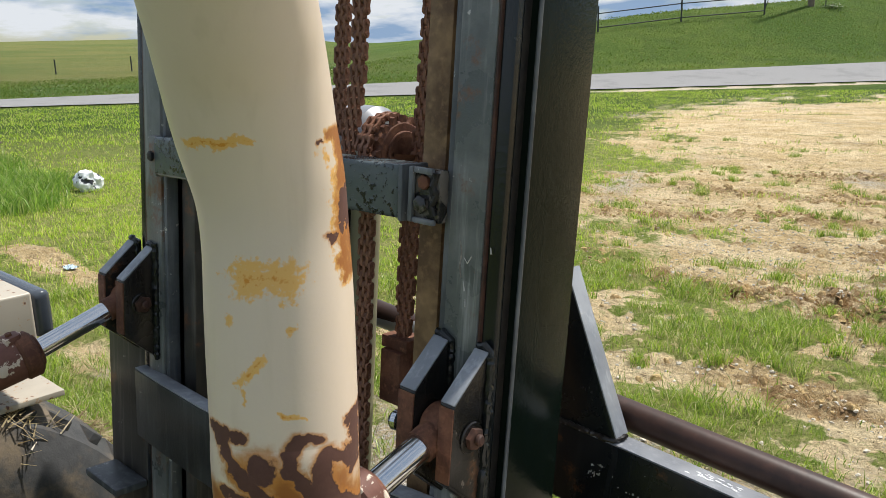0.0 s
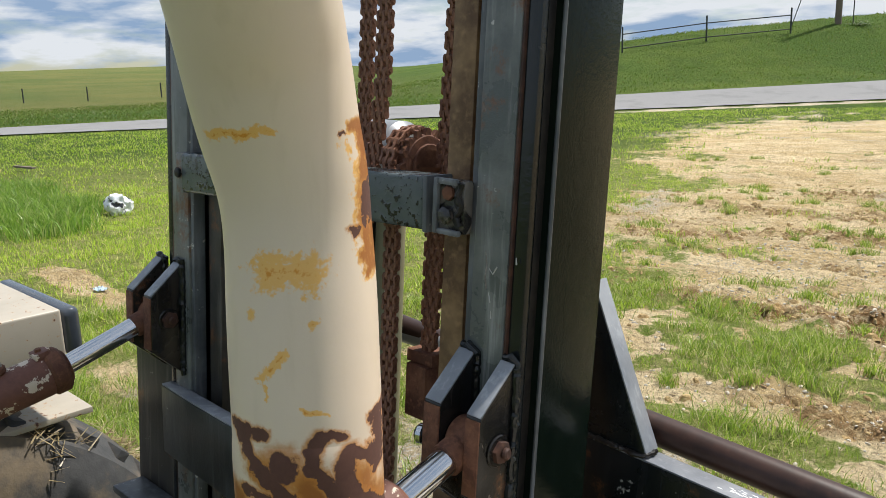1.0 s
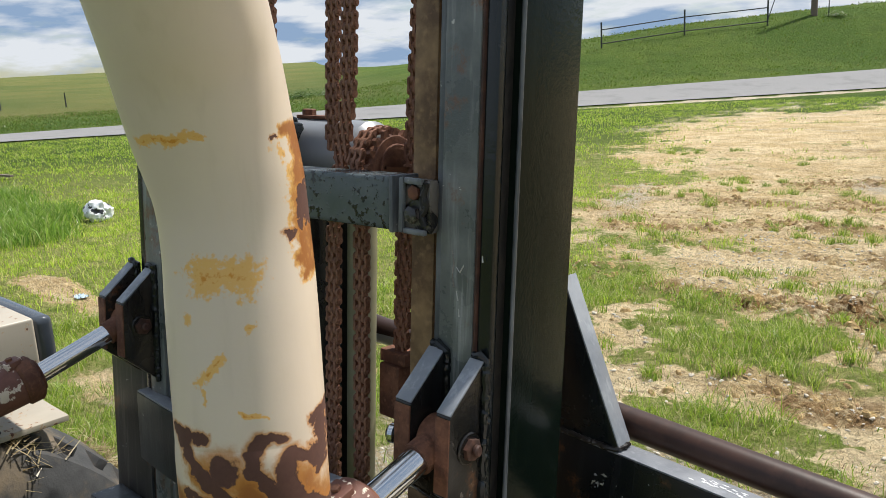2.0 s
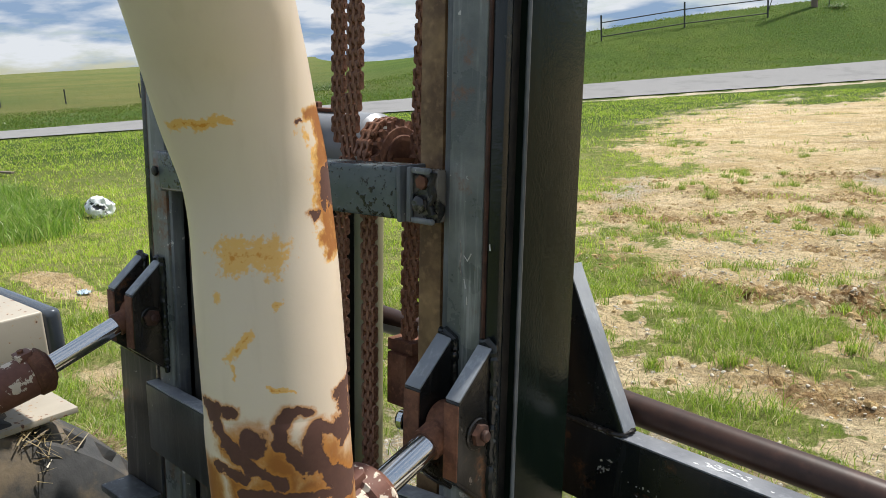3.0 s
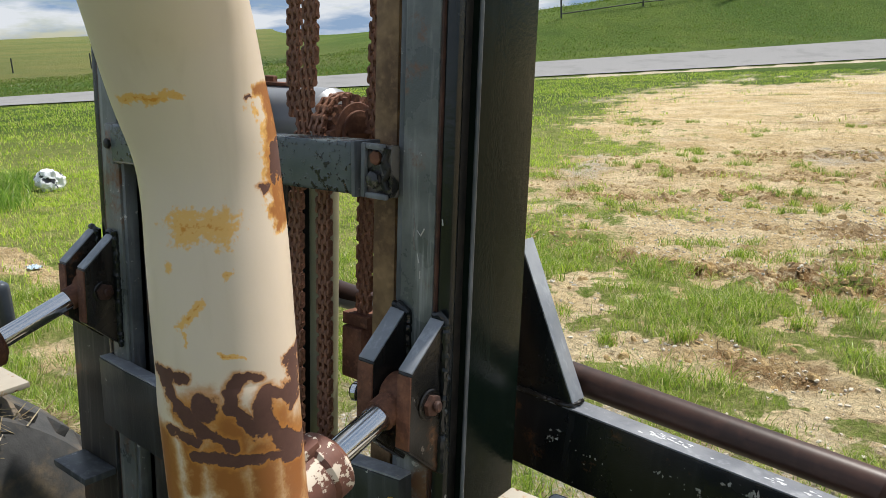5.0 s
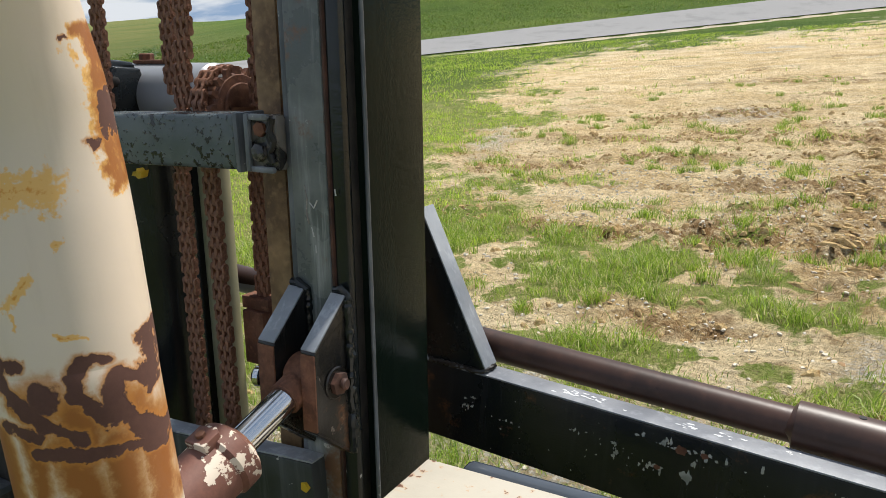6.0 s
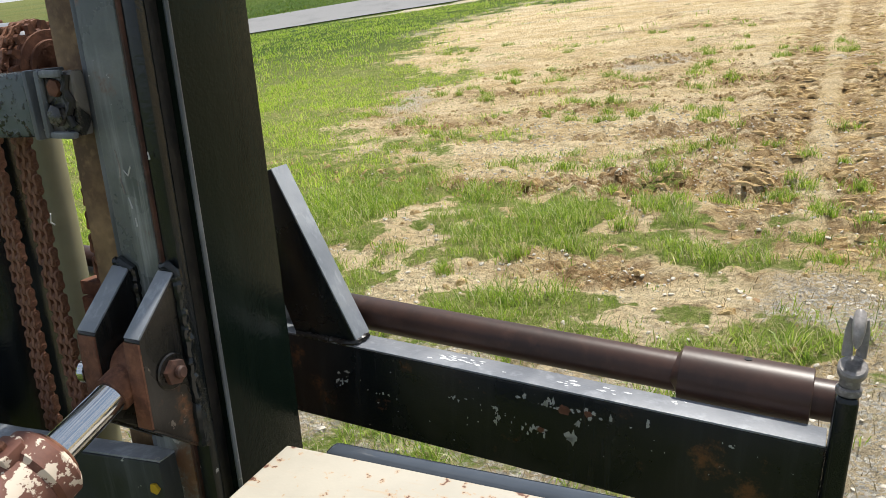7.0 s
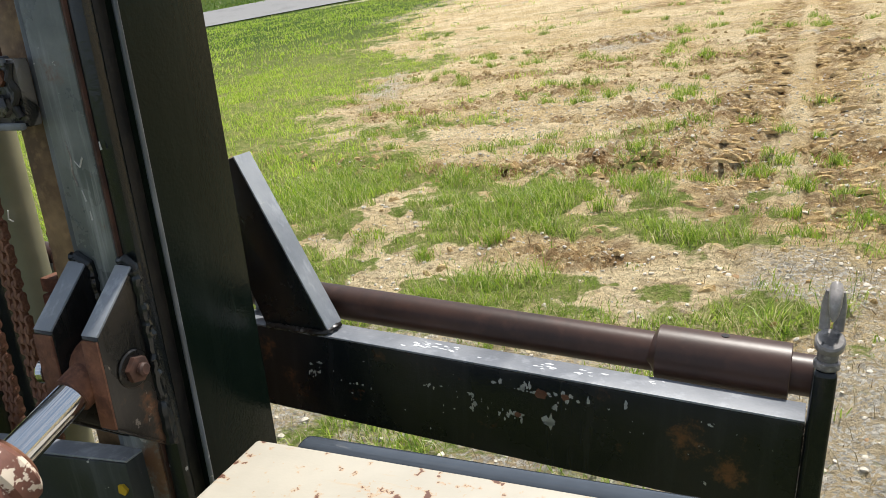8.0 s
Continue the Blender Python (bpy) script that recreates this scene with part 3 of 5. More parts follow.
def soil_at(x, y):
    """How bare the ground is: 0 grass, 1 dirt."""
    w = 0.9 * fbm(x, y, 0.35) + 0.6 * fbm(x + 40, y, 1.1) + 0.45 * fbm(x, y + 9, 3.2, 3)
    u, s = road_frame(x, y)
    # the driven dirt yard to the front, thinning to grass along its slanting edge
    edge = x - (-3.5 - 0.52 * (y - 5.3))
    yard = sstep(-1.0, 1.3, edge / (1 + 0.06 * y) + 1.0 * w) * sstep(4.0, 5.0, y + 0.12 * (x + 1) + 0.45 * w)
    yard *= 0.97 - 0.55 * sstep(0.30, 0.62, fbm(x - 11, y * 1.7 + 3, 0.8) + 0.6 * fbm(x, y, 2.9) - 0.12 * sstep(-2.0, 0.0, x))
    # the grassy strip by the machine, then gravel and straw right beside it
    strip = sstep(0.0, 0.5, 1.3 * w + 0.05 + 0.55 * fbm(x + 17, y, 4.5, 3) + 0.40 * sstep(-0.2, 0.9, x)) * 0.95 * sstep(-5.0, -2.6, x) * sstep(1.9, 2.6, y)
    close = (0.62 + 0.5 * w) * sstep(3.1, 2.3, y + 0.3 * w) * sstep(-3.6, -1.8, x) * sstep(-1.2, 0.2, y)
    patch = max(sstep(1.0, 0.3, math.hypot((x + 0.70) / 0.60, (y - 3.40) / 0.26) + 0.7 * w), sstep(1.0, 0.3, math.hypot((x - 0.55) / 0.45, (y - 3.25) / 0.42) + 0.6 * w))
    v = max(yard, strip, close, patch * 0.9)
    # worn patches off to the side
    v = max(v, sstep(1.0, 0.3, math.hypot((x + 6.4) / 1.7, (y - 2.05) / 0.24) + 0.5 * w) * 0.9)
    v = max(v, sstep(1.0, 0.3, math.hypot((x + 4.0) / 0.7, (y - 1.3) / 0.28) + 0.5 * w) * 0.6)
    v = max(v, 0.72 * sstep(-0.10, -0.45, clumpiness(x, y)) * sstep(-4.5, -2.5, x) * sstep(5.6, 4.8, y) * sstep(1.5, 2.2, y))
    v *= sstep(30.0, 19.5, s + 5.5 * w)
    shoulder = sstep(32.6, 33.6, s + 0.5 * w) * sstep(34.7, 34.4, s) * sstep(6, 16, u)
    return max(0.0, min(1.0, max(v, shoulder * 0.9)))


def tracks_at(x, y):
    """Tyre ruts running out over the yard: how far into a rut, and along it."""
    c = abs(x - (0.27 - 0.025 * (y - 5.0)))
    return sstep(0.62, 0.45, c + 0.12 * fbm(x, y, 1.5)) * sstep(0.05, 0.11, c) * sstep(3.4, 4.1, y + 0.2 * fbm(x, y, 2.0)) * sstep(26, 18, y), y + 0.35 * c


def clumpiness(x, y):
    """Where the turf stands thick: uneven patches of two sizes."""
    return fbm(x + 3, y - 8, 1.7) + 0.7 * fbm(x - 5, y, 5.0, 3)


def mud_at(x, y, ruts=True):
    band = sstep(0.45, 0.1, abs(y - (4.95 + 0.10 * (x + 1.2)) + 0.25 * fbm(x, y, 1.2))) * sstep(-2.6, -1.6, x)
    band2 = sstep(0.5, 0.1, abs(y - (8.25 + 0.25 * x)) + 0.3 * fbm(x, y, 0.8)) * sstep(-5, -3.5, x)
    patch = sstep(1.0, 0.3, math.hypot((x + 0.70) / 0.62, (y - 3.42) / 0.30) + 0.5 * fbm(x, y, 3.0))
    churn = sstep(0.20, 0.42, fbm(x * 0.45 + 7, y * 1.9, 0.75, 4) + 0.25 * fbm(x, y * 1.5, 3.0, 3)) * sstep(4.4, 5.0, y) * sstep(-5.5, -3.0, x)
    rut, along = tracks_at(x, y) if ruts else (0.0, 0.0)
    line = abs(x - (0.27 - 0.025 * (y - 5.0)))
    return min(1.0, max(band, 0.8 * band2, 0.8 * patch, 0.75 * churn, rut * 0.62)) * sstep(0.05, 0.13, line)


def height(x, y):
    z = base_height(x, y)
    r = math.hypot(x - EYE_XY[0], y - EYE_XY[1])
    if r < 30:
        soil, mud = soil_at(x, y), mud_at(x, y, False)
        fade = sstep(30, 12, r)
        z += fade * (0.05 * fbm(x, y, 0.5) + 0.018 * fbm(x, y, 2.4))
        z += fade * mud * 0.14 * (abs(fbm(x, y, 4.5, 5)) - 0.22)
        z += fade * (0.35 + 0.65 * soil) * (0.027 * fbm(x, y, 8.0, 4) + 0.032 * fbm(x * 0.45, y * 1.6, 2.2, 4))
        rut, along = tracks_at(x, y)
        z += fade * rut * (0.030 * math.sin(along * 2 * math.pi / 0.175 + 1.2 * fbm(x, y, 2.5)) * (0.6 + 0.8 * fbm(x, y, 3.0)) - 0.03)
    return z


def build_ground():
    radii = [0.9]
    while radii[-1] < 1400:
        r = radii[-1]
        radii.append(r * (1.0075 if 1.9 < r < 8 else 1.015 if r < 20 else 1.028 if r < 90 else 1.07))
    angles = [-97 + 112 * i / 500 for i in range(500)] + [15 + 248 * i / 90 for i in range(90)]
    verts, soil, far, mud, past, grit = [], [], [], [], [], []
    for r in radii:
        for a in angles:
            x, y = EYE_XY[0] + r * math.sin(radians(a)), EYE_XY[1] + r * math.cos(radians(a))
            verts.append((x, y, height(x, y)))
            u, s = road_frame(x, y)
            soil.append(soil_at(x, y) if r < 60 else 0.0)
            mud.append(mud_at(x, y) if r < 30 else 0.0)
            far.append(max(sstep(10, 26, r), 0.55 * sstep(0.5, -1.5, y)))
            grit.append(max(sstep(20, 30, s + 3 * fbm(x, y, 0.4)) if r < 60 else 0, sstep(1.0, 0.4, math.hypot((x - 0.55) / 0.5, (y - 3.1) / 0.5) + 0.4 * fbm(x, y, 2.0)), sstep(3.0, 2.2, y + 0.4 * fbm(x, y, 1.5)) * sstep(-3.0, -1.8, x)))
            past.append(sstep(52, 60, s + 4 * fbm(x, y, 0.08) + 0.5 * max(0, u + 10)) * sstep(12, -6, u))
    n = len(angles)
    faces = []
    for i in range(len(radii) - 1):
        for k in range(n):
            k2 = (k + 1) % n
            faces.append((i * n + k, (i + 1) * n + k, (i + 1) * n + k2, i * n + k2))
    faces.append(tuple(range(n)))
    me = bpy.data.meshes.new("ground")
    me.from_pydata(verts, [], faces)
    for name, data in (("soil", soil), ("far", far), ("mud", mud), ("pasture", past), ("grit", grit)):
        at = me.attributes.new(name, "FLOAT", "POINT")
        at.data.foreach_set("value", data)
    for p in me.polygons:
        p.use_smooth = True
    me.materials.append(M_GROUND)
    me.update()
    g = new("ground", me)
    return tagged(g, "green meadow and bare tan dirt yard rising to hills", "ground", kind="structure")


build_ground()


def build_road():
    bm = bmesh.new()
    prev = None
    for i in range(161):
        u = -200 + 400 * i / 160
        row = []
        for k in range(9):
            s = 34.9 + 4.9 * k / 8
            wob = 0.12 * fbm(u, s, 0.3) if k in (0, 8) else 0
            p = EYE_XY + ROAD_DIR * u + ROAD_N * (s + wob)
            row.append(bm.verts.new((p.x, p.y, base_height(p.x, p.y) + 0.05)))
        if prev:
            for k in range(8):
                bm.faces.new((prev[k], row[k], row[k + 1], prev[k + 1]))
        prev = row
    ob = new("road", link_mesh("road", bm, M_ASPHALT, True))
    return tagged(ob, "pale grey asphalt country road with ragged edges", "road", kind="structure")


build_road()

# ---- the mast ----
XM = -0.440   # its middle


def mirror_x(x):
    return 2 * XM - x


def build_mast():
    mast = thing("forklift_mast", "black and grey-green painted steel forklift mast, worn and rusty", "forklift mast", at=MAST)
    z0, z1 = -1.12, 1.75
    for side in (1, -1):
        def X(a, b):
            return (a, b) if side > 0 else (mirror_x(b), mirror_x(a))
        rail = part("outer_rail", box(*X(-0.1010, -0.0465), 0.032, 0.052, z0, z1, 0.003), M_GREY, mast, "worn grey-green rail flange with scratches")
        part("rail_edge", box(*X(-0.1125, -0.1015), 0.036, 0.060, z0, z1, 0.003), M_EDGE, rail)
        part("rust_line", box(*X(-0.0462, -0.0425), 0.0335, 0.050, z0, z1, 0.001), M_LINE, rail, "rust-brown line")
        part("rail_lip", box(*X(-0.0422, -0.0215), 0.036, 0.050, z0, z1, 0.004), M_BLACK, rail)
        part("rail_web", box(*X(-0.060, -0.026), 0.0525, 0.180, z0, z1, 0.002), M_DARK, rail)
        plate = part("side_plate", box(*X(-0.0270, -0.0115), 0.068, 0.190, z0, z1, 0.0015), M_PLATE, mast, "glossy black side plate")
        part("plate_edge", rod((X(-0.0125, -0.0125)[0], 0.0672, z0), (X(-0.0125, -0.0125)[0], 0.0672, z1), 0.0028, 10), M_EDGE, plate, "bright worn edge")
        inner = part("inner_rail", box(*X(-0.172, -0.132), 0.0545, 0.150, z0 + 0.05, z1 + 0.1, 0.003), M_SLIDE if side > 0 else M_LOWER, mast, "bare rusty inner rail" if side > 0 else "dark rust-stained inner rail")
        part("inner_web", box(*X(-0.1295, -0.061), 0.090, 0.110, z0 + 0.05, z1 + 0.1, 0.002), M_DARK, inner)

    # clevis brackets for the tilt cylinders
    for xa, wide, dz in ((-0.0445, 0.0235, 0.0), (-0.1125, 0.0275, 0.0), (-0.826, 0.027, -0.013), (-0.892, 0.026, -0.013)):
        prof = [(0.040, 0.107 + dz), (0.028, 0.104 + dz), (-0.0335, 0.0490 + dz), (-0.0345, -0.0505 + dz), (0.031, -0.106 + dz), (0.040, -0.113 + dz)]
        pl = part("clevis_plate", solid(prof, "x", xa, xa + wide, 0.003), M_CLEVIS, mast, "greasy black clevis plate with rusty face")
        part("weld_bead", weld([(xa + 0.004, 0.030, 0.108 + dz), (xa + 0.014, 0.029, 0.110 + dz), (xa + wide + 0.001, 0.030, 0.103 + dz), (xa + wide + 0.0015, 0.031, 0.05 + dz), (xa + wide + 0.0015, 0.031, -0.10 + dz)], 0.0055, int(xa * -1e3)), M_BLACK, pl, "lumpy black weld")
        # thin strip over the slope, sky reflection painted into its colour
        part("worn_sheen_slope", solid([(0.0265, 0.1048 + dz), (0.0285, 0.1030 + dz), (-0.0315, 0.0496 + dz), (-0.0335, 0.0512 + dz)], "x", xa + 0.001, xa + wide - 0.001, 0.0008), M_SLOPE, pl, "dusty worn sloping edge with sky sheen painted in")
        part("rust_edge", solid([(-0.0360, -0.051 + dz), (-0.0352, 0.0465 + dz), (-0.0320, 0.046 + dz), (-0.0325, -0.0505 + dz)], "x", xa + 0.001, xa + wide - 0.001, 0.0008), M_RUST, pl, "rust-brown edge")
        part("lower_edge", solid([(-0.0350, -0.0530 + dz), (0.030, -0.1080 + dz), (0.0315, -0.1058 + dz), (-0.0330, -0.0506 + dz)], "x", xa + 0.001, xa + wide - 0.001, 0.0006), M_CLEVIS, pl)
    for xn, zn, ax, iron in ((-0.0210, 0.002, 1, 0), (-0.799, -0.010, 1, 1), (-0.1125, 0.0, -1, 0), (-0.892, -0.010, -1, 1)):
        boss = part("pin_boss", rod((xn, 0, zn), (xn + ax * 0.004, 0, zn), 0.0205, 28, 0.0015), M_CLEVIS, mast, "dark greasy pin boss")
        part("nut", hexnut((xn + ax * 0.004, 0, zn), (ax, 0, 0), 0.0145 if not iron else 0.0160, 0.007), M_LINE, boss)
        part("bolt_end", rod((xn + ax * 0.011, 0, zn), (xn + ax * 0.018, 0.001, zn + 0.001), 0.0075, 14, 0.002), M_LINE, boss, "worn threaded bolt end")
    for xa, zn in ((-0.085, 0.001), (-0.866, -0.010)):
        part("clevis_pin", rod((xa, 0, zn), (xa + 0.042, 0, zn), 0.0125, 20), M_RUST, mast)
    part("grease_cap", rod((-0.118, -0.020, -0.004), (-0.132, -0.024, -0.004), 0.013, 20, 0.004), M_CHROME, mast, "bright steel bolt head")

    # heavy weld columns between the clevis plates and their rails
    for k, (xw, zt, zb) in enumerate(((-0.797, 0.100, -0.128), (-0.0195, 0.100, -0.108))):
        part("weld_column", weld([(xw, 0.0275, zt), (xw + 0.002, 0.026, zt * 0.4), (xw - 0.001, 0.0275, zb * 0.5), (xw + 0.001, 0.027, zb)], 0.0058, 31 + k), M_BLACK, mast, "lumpy black weld")

    # upper cross tie, a little lower towards its far end
    slope = pose(0, 0, 0, 0, -1.7, 0)
    tie = part("cross_tie", box(-0.757, -0.1600, 0.010, 0.070, 0.2530, 0.3215, 0.006, 3), M_TIE, mast, "grey-green square tube with blistered paint")
    tie.matrix_local = slope
    part("tie_end", box(-0.1595, -0.1520, 0.006, 0.072, 0.2505, 0.3235, 0.003), M_EDGE, tie)
    br = part("tie_bracket", box(-0.1505, -0.1040, 0.014, 0.0315, 0.2500, 0.3170, 0.004), M_GREASE, mast, "greasy torn sheet bracket")
    part("folded_rim", merge(box(-0.1505, -0.143, 0.006, 0.0135, 0.248, 0.3185, 0.003), box(-0.1425, -0.106, 0.006, 0.0135, 0.248, 0.2555, 0.003), box(-0.1425, -0.112, 0.006, 0.0135, 0.3105, 0.3185, 0.003)), M_EDGE, br)
    part("bolt", hexnut((-0.131, 0.014, 0.272), (0, -1, 0), 0.0115, 0.008), M_GREASE, br)
    part("bolt", hexnut((-0.129, 0.014, 0.300), (0, -1, 0), 0.0095, 0.005), M_RUST, br)
    part("torn_flange", weld([(-0.109, 0.012, 0.313), (-0.112, 0.011, 0.298), (-0.107, 0.012, 0.286), (-0.113, 0.011, 0.272), (-0.108, 0.012, 0.258)], 0.004, 5), M_DARK, br)
    part("torn_hole", merge(solid([(-0.119, 0.307), (-0.114, 0.311), (-0.111, 0.288), (-0.116, 0.281), (-0.120, 0.289)], "y", 0.0125, 0.0145), solid([(-0.120, 0.277), (-0.114, 0.279), (-0.110, 0.267), (-0.115, 0.258), (-0.121, 0.266)], "y", 0.0125, 0.0145)), M_DARK, br, "black torn hole")
    lb = part("tie_bracket", box(-0.780, -0.7575, 0.010, 0.0315, 0.228, 0.299, 0.003), M_GREY, mast)
    part("bolt", hexnut((-0.769, 0.010, 0.264), (0, -1, 0), 0.009, 0.006), M_DARK, lb)

    # lower bowed cross plate
    top = [(-0.860, 0.012), (-0.75, 0.000), (-0.60, -0.012), (-0.460, -0.016), (-0.33, -0.013), (-0.20, -0.004), (-0.078, 0.006)]
    back = [(x, y + 0.034) for x, y in reversed(top)]
    bow = part("lower_cross_plate", solid(top + back, "z", -0.258, -0.1235, 0.003), M_BOW, mast, "black bowed cross plate")
    bow.matrix_local = pose(0, 0, 0, 0, -2.2, 0)
    # strip that paints the highlight along the worn top edge
    part("worn_sheen_edge", solid([(x, y + 0.002) for x, y in top] + [(x, y - 0.004) for x, y in back], "z", -0.1233, -0.1205, 0.0006), M_SLOPE, bow, "dusty worn top edge with painted highlight")
    part("lower_plate", box(-1.048, -0.880, 0.060, 0.082, -0.62, -0.118, 0.003), M_LOWER, mast, "dark brown-black lower plate")
    part("foot_ledge", box(-1.030, -0.900, -0.01, 0.058, -0.440, -0.425, 0.003), M_EDGE, mast)

    # cross tube with its head behind the tie
    tube = part("cross_tube", rod((-0.70, 0.280, 0.345), (-0.465, 0.280, 0.345), 0.058, 40, 0.014), M_GALV, mast, "silver painted round tube")
    part("strap", box(-0.665, -0.570, 0.262, 0.300, 0.4015, 0.408, 0.002), M_RUST, tube)
    for xp in (-0.650, -0.585):
        part("plug", hexnut((xp, 0.281, 0.4082), (0, 0, 1), 0.013, 0.011), M_RUST, tube)
    head = part("valve_head", solid([(0.160, 0.28), (0.255, 0.28), (0.255, 0.385), (0.24, 0.408), (0.18, 0.412), (0.160, 0.395)], "x", -0.80, -0.655, 0.010, 3), M_BLACK, mast, "black cast valve head")
    part("port", ring_about((-0.69, 0.161, 0.372), (-0.69, 0.130, 0.372), 0.019, 0.011, 20), M_BLACK, head)
    part("flange", solid([(0.162, 0.29), (0.247, 0.29), (0.260, 0.35), (0.242, 0.405), (0.182, 0.412), (0.154, 0.36)], "x", -0.654, -0.634, 0.007, 3), M_BLACK, head)
    part("flange", solid([(0.168, 0.30), (0.242, 0.30), (0.252, 0.35), (0.237, 0.395), (0.187, 0.400), (0.162, 0.36)], "x", -0.632, -0.612, 0.006, 3), M_BLACK, head)
    part("flange_bolt", hexnut((-0.611, 0.180, 0.375), (1, 0, 0), 0.009, 0.007), M_DARK, head)
    # sprocket at the tube's end
    axle = part("axle", rod((-0.361, 0.162, 0.345), (-0.300, 0.162, 0.345), 0.012, 18), M_RUST, mast)
    part("pulley_cheek", ring_about((-0.315, 0.162, 0.345), (-0.305, 0.162, 0.345), 0.047, 0.013, 36), M_RUST, axle, "rust-brown pulley cheek")
    part("pulley_ring", ring_about((-0.305, 0.162, 0.345), (-0.300, 0.162, 0.345), 0.033, 0.025, 32, 0.001), M_RUST, axle)
    part("pulley_drum", rod((-0.360, 0.162, 0.345), (-0.316, 0.162, 0.345), 0.040, 28), M_CHAIN, axle)
    teeth = link_mesh("tooth", solid([(-0.006, 0.0), (0.006, 0.0), (0.0025, 0.011), (-0.0025, 0.011)], "x", -0.004, 0.004), M_RUST, True)
    for k in range(16):
        piece("tooth", teeth, axle, Matrix.Translation((-0.310, 0.162, 0.345)) @ Matrix.Rotation(2 * math.pi * k / 16, 4, "X") @ Matrix.Translation((0, 0, 0.045)))
    for top_part in (tube, head, axle):
        top_part.matrix_local = Matrix.Translation((0.010, -0.015, -0.031))
    # lift cylinder and its dark body in the middle
    lift = part("lift_cylinder", rod((-0.464, 0.238, z0 + 0.05), (-0.464, 0.238, 0.262), 0.026, 32, 0.003), M_OLIVE, mast, "olive lift cylinder")
    part("body", rod((-0.565, 0.20, z0), (-0.565, 0.20, 0.255), 0.060, 36, 0.006), M_BLACK, mast, "black main lift cylinder")
    part("paint_mark", solid([(-0.545, 0.196), (-0.541, 0.203), (-0.535, 0.200), (-0.531, 0.209), (-0.526, 0.202), (-0.519, 0.206), (-0.523, 0.195), (-0.530, 0.192), (-0.536, 0.196)], "y", 0.138, 0.152), M_YELLOW, mast, "yellow paint mark", False)
    part("lower_tube", rod((-0.62, 0.335, -0.030), (-0.28, 0.335, -0.030), 0.021, 28, 0.003), M_GALV, mast, "silver lower cross tube")
    part("wire", sweep([(-0.452, 0.222, 0.075), (-0.440, 0.205, 0.085), (-0.430, 0.200, 0.100)], [0.0012, 0.0012, 0.0010], 6), M_CHIP, mast, "thin bright wire")
    anchor = part("anchor_block", merge(box(-0.306, -0.264, 0.128, 0.185, -0.075, 0.010, 0.003), box(-0.312, -0.258, 0.135, 0.178, 0.0105, 0.030, 0.002)), M_RUST, mast, "rusty chain anchor block")
    part("anchor_bolt", hexnut((-0.285, 0.156, 0.030), (0, 0, 1), 0.011, 0.011), M_RUST, anchor)
    # scuffs and small marks
    part("paint_mark", solid([(-0.090, -0.165), (-0.081, -0.167), (-0.076, -0.160), (-0.082, -0.153), (-0.089, -0.155)], "y", 0.0020, 0.0080), M_YELLOW, mast, "yellow paint mark", False)
    for k, run in enumerate((((-0.109, 0.233), (-0.106, 0.217), (-0.108, 0.200), (-0.105, 0.186)), ((-0.102, 0.212), (-0.096, 0.206), (-0.090, 0.216)), ((-0.101, 0.182), (-0.098, 0.170)), ((-0.096, 0.160), (-0.0955, 0.150)), ((-0.062, 0.232), (-0.061, 0.224)))):
        part("scratch", sweep([(x + 0.028, 0.0318, z) for x, z in run], [0.0011 if i else 0.0006 for i in range(len(run))], 6), M_WHITE if k != 0 else M_IRON, mast, "bare metal scratch")
    part("grease_tap", merge(rod((-0.30, 0.10, 0.248), (-0.27, 0.095, 0.248), 0.006, 10), rod((-0.274, 0.095, 0.250), (-0.272, 0.095, 0.232), 0.005, 10)), M_DARK, mast)
    # back plates that fill the lower middle
    part("back_plate", box(-0.83, -0.52, 0.300, 0.312, -0.9, 0.20, 0.002), M_DARK, mast)
    return mast


build_mast()


def plate_outline(length, h):
    out = []
    n = 6
    for k in range(n + 1):
        a = math.pi * k / n
        out.append((h * math.cos(a), length / 2 + h * math.sin(a)))
    out.append((-h * 0.74, 0))
    for k in range(n + 1):
        a = math.pi + math.pi * k / n
        out.append((h * math.cos(a), -length / 2 + h * math.sin(a)))
    out.append((h * 0.74, 0))
    return out


def link_mesh_row(pitch, width, plates):
    bms = []
    for o, thick in plates:
        bms.append(solid(plate_outline(pitch, pitch * 0.35), "x", o - thick / 2, o + thick / 2))
    bms.append(rod((-width / 2 - 0.002, 0, pitch / 2), (width / 2 + 0.002, 0, pitch / 2), pitch * 0.17, 10))
    return link_mesh("link", merge(*bms), M_CHAIN, True)


PITCH, CW = 0.0160, 0.0275
LINK_A = link_mesh_row(PITCH, CW, ((-0.0060, 0.0054), (0.0060, 0.0054)))
LINK_B = link_mesh_row(PITCH, CW, ((-0.0116, 0.0044), (0.0, 0.0053), (0.0116, 0.0044)))


def chain_on(points, turn=0.0):
    """A chain along a path in the mast's frame; its pins lie along x (turned about z by turn)."""
    ch = thing("lift_chain", "rust-brown steel leaf chain on the forklift mast", "chain", "lift chains", at=MAST)
    pts = [Vector(p) for p in points]
    segs = [(p, q, (q - p).length) for p, q in zip(pts, pts[1:])]
    total, d, k = sum(s[2] for s in segs), 0.0, 0
    while d < total:
        r = d
        for p, q, n in segs:
            if r <= n:
                break
            r -= n
        pos, way = p.lerp(q, min(1, r / n)), (q - p).normalized()
        tilt = math.atan2(-way.y, way.z)
        m = Matrix.Translation(pos) @ Matrix.Rotation(turn, 4, "Z") @ Matrix.Rotation(tilt, 4, "X")
        piece("link", LINK_A if k % 2 == 0 else LINK_B, ch, m)
        d += PITCH
        k += 1
    return ch


